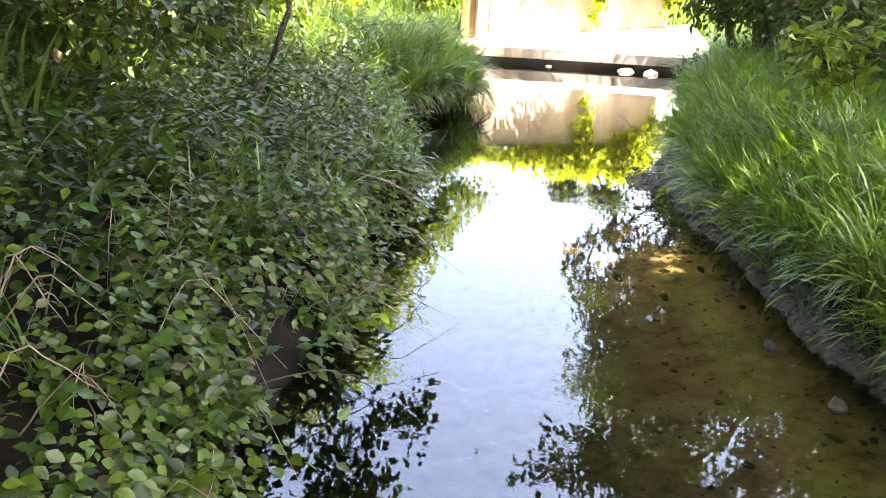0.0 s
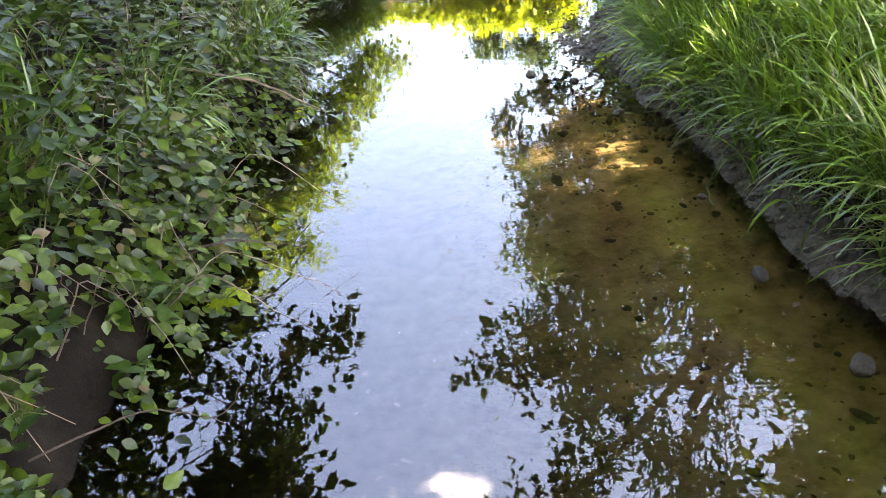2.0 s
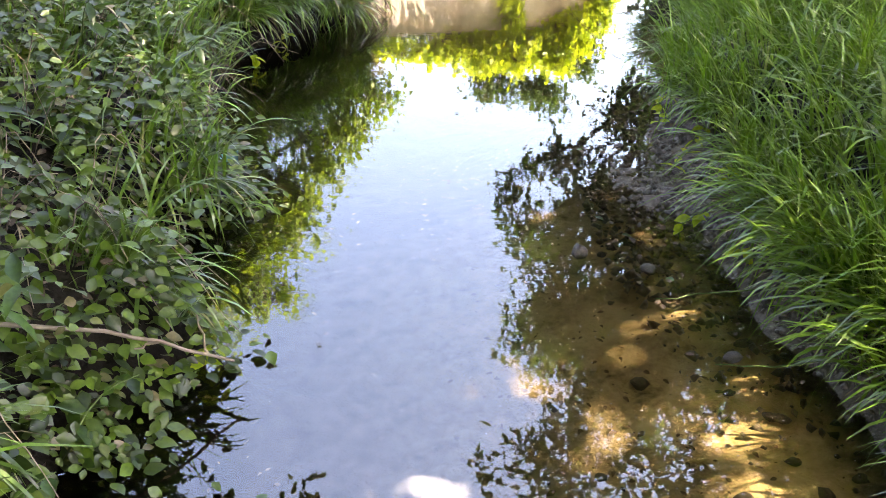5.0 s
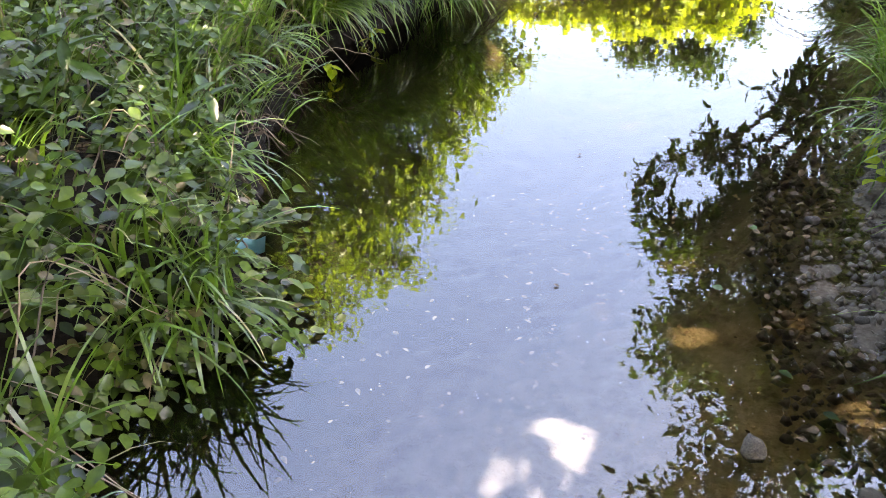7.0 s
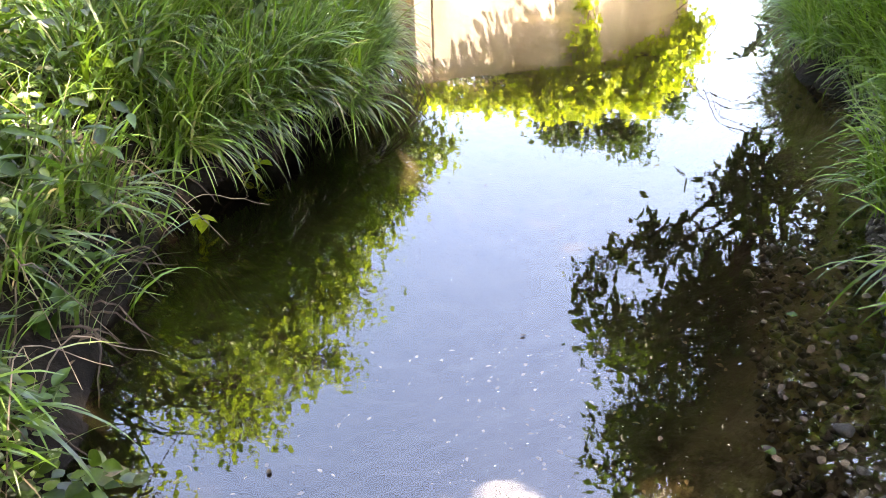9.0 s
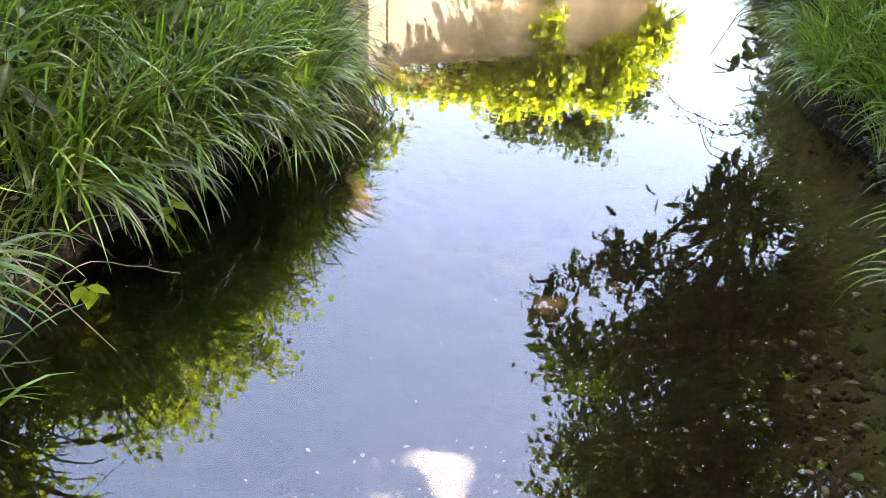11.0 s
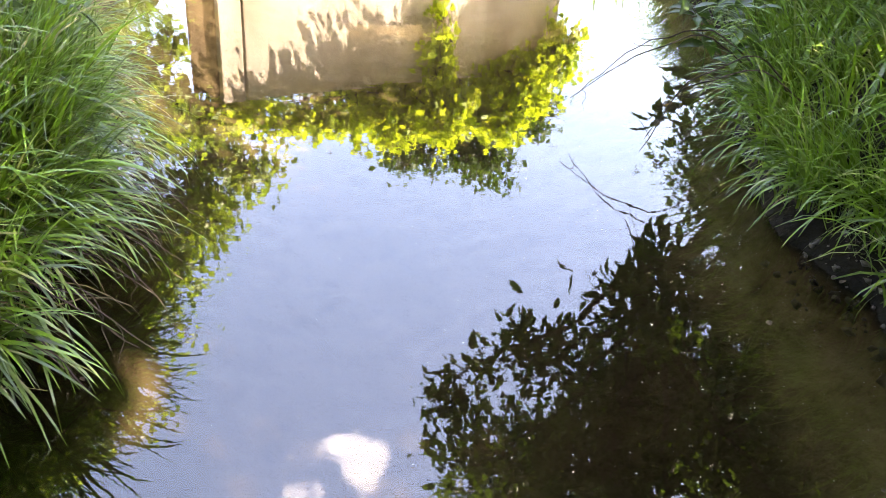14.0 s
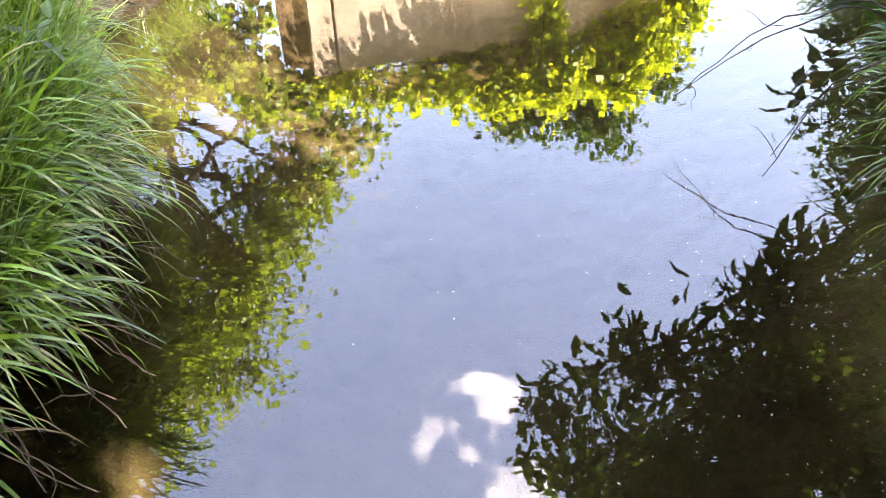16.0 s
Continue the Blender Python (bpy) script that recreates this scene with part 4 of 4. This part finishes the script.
LEAF_MESHES = []
for size, wide, mat in ((0.048, 1.05, M_BROAD), (0.04, 0.95, M_BROAD), (0.065, 0.7, M_BROAD), (0.055, 0.9, M_BROAD)):
    v, f = leaves(np.zeros((1, 3)), np.array([[1.0, 0, 0]]), np.array([[0, 0, 1.0]]), size, wide, True)
    LEAF_MESHES.append(mesh_np("leaf", v, f, mat))
BRIGHT_LEAF = mesh_np("leaf", *leaves(np.zeros((1, 3)), np.array([[1.0, 0, 0]]), np.array([[0, 0, 1.0]]), 0.07, 0.8, True), M_BRIGHT)
LONG_LEAF = mesh_np("leaf", *leaves(np.zeros((1, 3)), np.array([[1.0, 0, 0]]), np.array([[0, 0, 1.0]]), 0.15, 0.42, True), M_BROAD)


def leafy_plant(height, count, lean, kinds, label, name="leafy_plant"):
    """A stem with separate leaves in opposite pairs; the stem arches towards +x."""
    top = new(name)
    tagged(top, label, "plant", "leafy plants on the shaded bank")
    s = np.linspace(0, 1, 8)
    line = np.stack([lean * s ** 1.6, 0.03 * np.sin(4 * s + rng.uniform(0, 6)), height * (s - 0.25 * (lean / max(height, 0.1)) * s ** 3)], 1)
    stem = child("stem", mesh_np("stem", *tube(line, np.linspace(0.004, 0.0015, 8), 5), M_STEM), top)
    for k in range(count):
        t = 0.2 + 0.8 * (k // 2 + 1) / (count / 2 + 0.5)
        t = min(1.0, t)
        p = np.array([np.interp(t, s, line[:, i]) for i in range(3)])
        az = (k % 2) * math.pi + (k // 2) * 1.57 + rng.normal(0, 0.4)
        ob = child("leaf", kinds[int(rng.integers(len(kinds)))], stem)
        sc = rng.uniform(0.75, 1.25) * (1.15 - 0.35 * t)
        ob.matrix_basis = Matrix.Translation(p) @ Euler((rng.normal(0, 0.35), rng.normal(0.25, 0.35), az)).to_matrix().to_4x4() @ Matrix.Scale(sc, 4)
    return top


proto = [leafy_plant(0.30, 14, 0.16, LEAF_MESHES[:2], "leafy green plant with small rounded leaves"),
         leafy_plant(0.38, 16, 0.24, LEAF_MESHES[:1] + LEAF_MESHES[3:], "arching green plant with rounded leaves on the bank"),
         leafy_plant(0.22, 12, 0.22, LEAF_MESHES[1:3], "low green plant hanging over the water edge"),
         leafy_plant(0.46, 14, 0.18, LEAF_MESHES[2:], "taller green plant with pointed leaves")]
spots = scatter(400, -1.7, 0.4, -0.6, 7.0, lambda x, y: (left_x(y) - x > 0.0) & (left_x(y) - x < 1.5))[:135]
used = set()
for k, (x, y) in enumerate(spots):
    which = 2 if left_x(y) - x < 0.15 else int(rng.integers(4))
    m = Matrix.Translation((x, y, float(ground_z(x, y)) - 0.01)) @ Matrix.Rotation(rng.normal(-0.2, 0.8), 4, "Z") @ Matrix.Rotation(rng.normal(0, 0.15), 4, "X")
    if which in used:
        copy_thing(proto[which], m)
    else:
        used.add(which)
        proto[which].matrix_basis = m
# plants crowding the foot of the near bank
foot = np.random.default_rng(21)
for y in np.arange(0.6, 3.1, 0.075):
    x = float(left_x(y)) - foot.uniform(-0.02, 0.5)
    which = int(foot.integers(4)) if left_x(y) - x > 0.2 else 2
    copy_thing(proto[which], Matrix.Translation((x, y, float(ground_z(x, y)) - 0.01)) @ Matrix.Rotation(foot.normal(-0.3, 0.8), 4, "Z") @ Matrix.Rotation(foot.normal(0, 0.15), 4, "X"))
wild = leafy_plant(0.5, 12, 0.3, [LONG_LEAF], "tall plant with long narrow leaves on the grassy bank", "tall_herb")
wild_spots = scatter(220, -1.6, 0.4, 1.8, 9.5, lambda x, y: (left_x(y) - x > 0.12) & (left_x(y) - x < 1.4))[:54]
for k, (x, y) in enumerate(wild_spots):
    m = Matrix.Translation((x, y, float(ground_z(x, y)) - 0.01)) @ Matrix.Rotation(rng.normal(-0.2, 1.0), 4, "Z")
    if k:
        copy_thing(wild, m)
    else:
        wild.matrix_basis = m


# ---- twigs, stones, fallen leaves ----
def twig(name, points, r0, r1, label, mat=M_TWIG, side_shoots=0):
    """A bent twig; side shoots are parts of it."""
    pts = np.asarray(points, float)
    s = np.linspace(0, 1, len(pts))
    t = np.linspace(0, 1, 4 * len(pts))
    line = np.stack([np.interp(t, s, pts[:, k]) for k in range(3)], 1)
    line[1:-1] = (line[:-2] + line[1:-1] * 2 + line[2:]) / 4
    line += rng.normal(0, 0.003, line.shape)
    base = line[0].copy()
    ob = thing(name, mesh_np(name, *tube(line - base, np.linspace(r0, r1, len(line)), 6), mat), label, "twig")
    ob.location = base
    for _ in range(side_shoots):
        k = int(rng.integers(len(line) // 3, len(line) - 1))
        d = unit(rng.normal(0, 1, 3)) * rng.uniform(0.06, 0.16)
        child("shoot", mesh_np("shoot", *tube(wander(line[k] - base, line[k] - base + d, 5, 0.02), np.linspace(r1 * 1.2, r1 * 0.5, 5), 5), mat), ob)
    return ob


twig("bare_twig", [(-0.85, 3.2, 0.42), (-0.5, 3.42, 0.42), (-0.2, 3.6, 0.38), (0.13, 3.7, 0.28), (0.38, 3.82, 0.1)], 0.009, 0.004, "long pale bare twig arching over the water edge", side_shoots=3)
twig("bare_twig", [(-0.6, 4.5, 0.3), (-0.3, 4.6, 0.1), (-0.16, 4.66, 0.05), (-0.03, 4.655, 0.03)], 0.012, 0.008, "thick pale broken twig lying at the water edge")
twig("bare_twig", [(-0.45, 4.2, 0.32), (-0.22, 4.3, 0.12), (-0.1, 4.2, 0.02), (-0.02, 4.05, 0.0)], 0.006, 0.003, "thin curved twig dipping into the water")
twig("bare_twig", [(0.02, 2.4, 0.12), (0.2, 2.45, 0.16), (0.34, 2.55, 0.08), (0.42, 2.68, 0.0)], 0.005, 0.002, "thin dark twig dipping into the stream", M_BARK, 3)
twig("bare_twig", [(-0.05, 1.5, 0.15), (0.15, 1.7, 0.12), (0.3, 1.75, 0.02)], 0.003, 0.0015, "thin twig lying over the bank edge", M_BARK, 2)
for k in range(4):
    y = 9.0 + 0.2 * k
    e = rng.uniform(-0.12, 0.12, 3)
    twig("arching_twig", [(3.22, y, 0.3), (2.95, y + e[0], 0.46 + e[1]), (2.66, y + e[0] * 1.5, 0.36 + e[1]), (2.5 + e[2], y + e[0] * 2, 0.15)], 0.004, 0.0015, "thin bare twig arching over the dark water", M_BARK, 2)
for k in range(130):
    y = rng.uniform(0.0, 6.8)
    x = float(left_x(y)) - rng.uniform(0.0, 0.9)
    z = float(ground_z(x, y))
    a = rng.normal(0, 0.9)
    r = rng.uniform(0.2, 0.55)
    h = rng.uniform(0.12, 0.4)
    x1, y1 = x + r * math.cos(a), y + r * math.sin(a)
    z1 = max(float(ground_z(x1, y1)), 0.0)
    twig("dry_stem", [(x, y, z), (x * 0.6 + x1 * 0.4, y * 0.6 + y1 * 0.4, max(z, z1) + h), (x1, y1, z1 + h * 0.45)], rng.uniform(0.0018, 0.0035), 0.001, "dry brown stem tangled among the bank leaves", M_TWIG, int(rng.integers(0, 3)))
for k in range(26):
    y = rng.uniform(5.0, 10.4)
    x = float(left_x(y)) - 0.03
    twig("root", [(x - 0.06, y, float(ground_z(x - 0.06, y))), (x + 0.05, y + rng.uniform(-0.08, 0.08), 0.1), (x + rng.uniform(0.05, 0.2), y + rng.uniform(-0.15, 0.15), -0.02)], 0.005, 0.002, "dark exposed root hanging from the bank", M_BARK)


def stone_mesh(seed):
    bm = bmesh.new()
    bmesh.ops.create_icosphere(bm, subdivisions=2, radius=1.0)
    for v in bm.verts:
        d = 1 + 0.35 * noise.noise(v.co * 1.3 + Vector((seed, 0, 0))) + 0.12 * noise.noise(v.co * 3.7 + Vector((0, seed, 0)))
        v.co = Vector((v.co.x * d, v.co.y * d * 0.8, v.co.z * d * 0.55))
    me = bpy.data.meshes.new("stone")
    bm.to_mesh(me)
    bm.free()
    for p in me.polygons:
        p.use_smooth = True
    return me


for y in np.linspace(8.05, 8.85, 15):
    x, e = float(left_x(y)), rng.uniform(-0.08, 0.08, 3)
    twig("dry_stem", [(x - 0.05, y, 0.2), (x + 0.12, y + e[0], 0.26 + e[1]), (x + 0.26, y + e[0] * 2, 0.15), (x + 0.34 + e[2], y + e[0] * 2.4, 0.0)], 0.0035, 0.0015, "dark dry stem arching from the tussock into the water", M_BARK, 2)
for line in ([(2.3, 3.35, 0.14), (2.1, 3.2, 0.13), (1.98, 3.05, 0.02), (1.96, 2.9, 0.0)], [(2.22, 3.9, 0.1), (2.0, 3.88, 0.03), (1.78, 3.93, 0.012)], [(2.1, 4.25, 0.08), (1.9, 4.3, 0.03), (1.7, 4.28, 0.012)]):
    twig("green_stalk", line, 0.0035, 0.002, "long pale green stalk fallen into the shallow water", M_STEM)


STONES = [stone_mesh(k * 7.3) for k in range(4)]
for me in STONES:
    me.materials.append(M_STONE)


def stone(x, y, r, z=None, label="small grey-brown stone at the water edge", name="stone"):
    ob = thing(name, STONES[int(rng.integers(4))], label, "stone", "stones along the stream")
    ob.location = (x, y, (float(ground_z(x, y)) if z is None else z) + r * 0.25)
    ob.rotation_euler = (rng.normal(0, 0.2), rng.normal(0, 0.2), rng.uniform(0, 6.28))
    ob.scale = (r, r, r)
    return ob


for x, y, r in ((1.94, 2.40, 0.036), (2.02, 1.9, 0.04), (1.51, 4.62, 0.036), (1.95, 3.0, 0.022), (1.85, 3.97, 0.032), (1.74, 4.5, 0.03), (1.93, 5.7, 0.028)):
    stone(x, y, r, -0.006, "pale wet stone breaking the water surface")
for k in range(45):
    y = rng.uniform(1.0, 6.6)
    x = float(right_x(y)) - abs(rng.normal(0, 0.2)) + 0.08
    stone(x, y, rng.uniform(0.01, 0.026))
for k in range(34):
    y = rng.uniform(0.8, 4.6)
    x = float(right_x(y)) - rng.uniform(0.05, 0.85)
    ob = stone(x, y, rng.uniform(0.012, 0.036), label="flat brown stone lying on the shallow stream bed")
    ob.scale.z *= 0.5
PALE_STONES = [me.copy() for me in STONES[:2]]
for me in PALE_STONES:
    me.materials.clear()
    me.materials.append(M_PALE)
for k, (x, y, r) in enumerate(((3.05, 12.9, 0.15), (3.42, 12.75, 0.17), (1.75, 13.0, 0.06))):
    ob = thing("boulder", PALE_STONES[k % 2], "pale rounded boulder below the concrete ledge", "stone", "boulders below the ledge")
    ob.location, ob.rotation_euler, ob.scale = (x, y, 0.0), (0, 0, k * 1.3), (r, r, r * 0.8)

DEAD = [mesh_np("fallen_leaf", *leaves(np.zeros((1, 3)), np.array([[1.0, 0, 0]]), np.array([[0.1 * k, 0.1, 1.0]]), sz, wd, True), M_DEAD) for k, (sz, wd) in enumerate(((0.06, 0.9), (0.05, 1.2), (0.075, 0.7)))]
GREEN_FALLEN = mesh_np("fallen_leaf", *leaves(np.zeros((1, 3)), np.array([[1.0, 0, 0]]), np.array([[0, 0.1, 1.0]]), 0.07, 0.9, True), M_BROAD)


def fallen_leaf(x, y, z, mesh, label):
    ob = thing("fallen_leaf", mesh, label, "fallen leaf", "fallen leaves along the stream")
    ob.location = (x, y, z)
    tilt = 0.04 if "floating" in label else 0.22
    ob.rotation_euler = (rng.normal(0, tilt), rng.normal(0, tilt), rng.uniform(0, 6.28))
    sc = rng.uniform(0.5, 0.9) if "floating" in label else rng.uniform(0.25, 0.6)
    ob.scale = (sc, sc, sc)


for k in range(180):
    y = rng.normal(5.5, 0.8) if k % 4 else rng.uniform(0.5, 8.5)
    x = float(right_x(y)) + rng.uniform(-0.4, 0.14)
    fallen_leaf(x, y, max(float(ground_z(x, y)), 0.0) + 0.02, DEAD[k % 3], "brown fallen leaf lying on the wet mud")
for x, y in ((1.63, 4.9), (1.7, 4.75), (1.55, 5.25), (1.8, 4.4), (0.5, 3.4), (1.72, 5.6), (2.0, 6.2)):
    fallen_leaf(x, y, 0.012, GREEN_FALLEN, "pale green leaf floating on the water")
for k in range(24):
    y = rng.uniform(0.8, 10.0)
    x = rng.uniform(float(left_x(y)) + 0.1, float(right_x(y)) - 0.1)
    ob = thing("floating_leaf", DEAD[k % 3], "small dark leaf drifting on the still water", "fallen leaf", "leaves adrift on the stream")
    ob.location, ob.rotation_euler = (x, y, 0.006), (0, 0, rng.uniform(0, 6.28))
    ob.scale = (0.3, 0.3, 0.2)


def specks():
    n = 2000
    y = rng.uniform(0.2, 10.5, n)
    x = np.where(rng.random(n) < 0.14, rng.uniform(0, 1, n), rng.beta(5, 1.3, n)) * (right_x(y) - left_x(y)) + left_x(y)
    p = np.stack([x, y, np.full(n, 0.005)], 1)
    a = rng.uniform(0, 6.28, n)
    return leaves(p, np.stack([np.cos(a), np.sin(a), 0 * a], 1), np.tile([0, 0, 1.0], (n, 1)), rng.uniform(0.003, 0.009, n), 0.8, False)


def bed_litter():
    n = 2600
    y = rng.uniform(0.2, 7.0, n)
    x = left_x(y) + (right_x(y) - left_x(y)) * np.where(rng.random(n) < 0.3, rng.uniform(0.02, 0.5, n), rng.uniform(0.45, 0.99, n))
    a = rng.uniform(0, 6.28, n)
    p = np.stack([x, y, ground_z(x, y) + 0.008], 1)
    keep = p[:, 2] < -0.012
    return leaves(p[keep], np.stack([np.cos(a), np.sin(a), 0.2 * np.sin(3 * a)], 1)[keep], np.stack([0.3 * np.cos(2 * a), 0.3 * np.sin(5 * a), np.ones(n)], 1)[keep], (0.006 + 0.026 * rng.random(n) ** 2)[keep], 0.7, True)


thing("sunken_litter", mesh_np("sunken_litter", *bed_litter(), M_DEAD), "dark rotting leaves sunk on the stream bed", "litter", kind="stuff")
thing("water_litter", mesh_np("water_litter", *specks(), M_PETAL), "pale seeds and specks adrift on the water", "litter", kind="stuff")


def mud_clods():
    n = 5200
    y = rng.uniform(0.5, 8.5, n)
    x = right_x(y) + rng.normal(0.06, 0.09, n)
    wide = rng.random(n) < 0.5
    y = np.where(wide, rng.normal(5.4, 0.7, n), y)
    x = np.where(wide, right_x(y) + rng.uniform(-0.4, 0.14, n), x)
    p = np.stack([x, y, np.maximum(ground_z(x, y), -0.02)], 1)
    r = 0.004 + 0.02 * rng.random(n) ** 2.2
    ico = np.array([(1, 0, 0), (-1, 0, 0), (0, 1, 0), (0, -1, 0), (0, 0, 0.8), (0, 0, -0.8)])
    v = p[:, None] + (ico[None] + rng.normal(0, 0.25, (n, 6, 3))) * r[:, None, None]
    f = np.array([(0, 2, 4), (2, 1, 4), (1, 3, 4), (3, 0, 4), (2, 0, 5), (1, 2, 5), (3, 1, 5), (0, 3, 5)])
    return v.reshape(-1, 3), (f[None] + (np.arange(n) * 6)[:, None, None]).reshape(-1, 3)


thing("mud_clods", mesh_np("mud_clods", *mud_clods(), M_CLOD), "crumbled wet mud along the water edge", "mud", kind="stuff")

# a torn strip of blue plastic at the foot of the left bank
s = np.linspace(0, 1, 9)
line = np.stack([0.16 * s, 0.05 * np.sin(3 * s), 0.05 + 0.05 * s + 0.015 * np.sin(7 * s)], 1)
wide = np.array([0.0, 0.012, 0.02])
strip_v = np.stack([line - wide, line + wide, line + wide + (0, 0, 0.003), line - wide + (0, 0, 0.003)], 1).reshape(-1, 3)
strip_f = []
for k in range(8):
    a = 4 * k
    strip_f += [(a, a + 1, a + 5, a + 4), (a + 1, a + 2, a + 6, a + 5), (a + 2, a + 3, a + 7, a + 6), (a + 3, a, a + 4, a + 7)]
strip = thing("plastic_strip", mesh_np("plastic_strip", strip_v, strip_f, M_BLUE), "torn strip of pale blue plastic at the water edge", "litter")
strip.location = (0.0, 5.22, 0.0)

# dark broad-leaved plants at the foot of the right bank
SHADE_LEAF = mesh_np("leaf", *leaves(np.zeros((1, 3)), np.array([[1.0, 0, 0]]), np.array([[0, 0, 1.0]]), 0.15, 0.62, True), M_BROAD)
for k, (x, y, h) in enumerate(((3.35, 10.9, 0.6), (3.2, 10.5, 0.5), (3.5, 10.7, 0.7), (3.15, 10.0, 0.5), (3.05, 9.6, 0.45), (3.6, 11.2, 0.7), (3.3, 10.2, 0.65))):
    herb = leafy_plant(h, 14, 0.25, [SHADE_LEAF], "dark leafy plant leaning from the shaded bank", "shade_herb")
    herb["group"] = "shade plants beside the grass"
    herb.matrix_basis = Matrix.Translation((x + 0.3, y, max(float(ground_z(x + 0.3, y)), -0.02))) @ Matrix.Rotation(math.pi + rng.normal(0, 0.5), 4, "Z")

# young bright shoots at the foot of the bank
for x, y in ((-0.02, 4.3), (0.3, 3.88), (0.25, 2.3), (0.02, 6.9), (0.42, 8.28), (0.1, 7.35), (2.12, 5.35), (2.2, 5.9), (2.0, 4.75), (2.28, 5.6), (2.32, 6.2), (2.1, 4.5), (2.25, 5.1)):
    sprout = leafy_plant(0.14, 6, 0.08, [BRIGHT_LEAF], "young shoot with fresh bright green leaves on wet mud", "seedling")
    sprout.matrix_basis = Matrix.Translation((x - 0.05, y, max(float(ground_z(x - 0.05, y)), -0.02))) @ Matrix.Rotation(rng.normal(0, 0.6), 4, "Z")
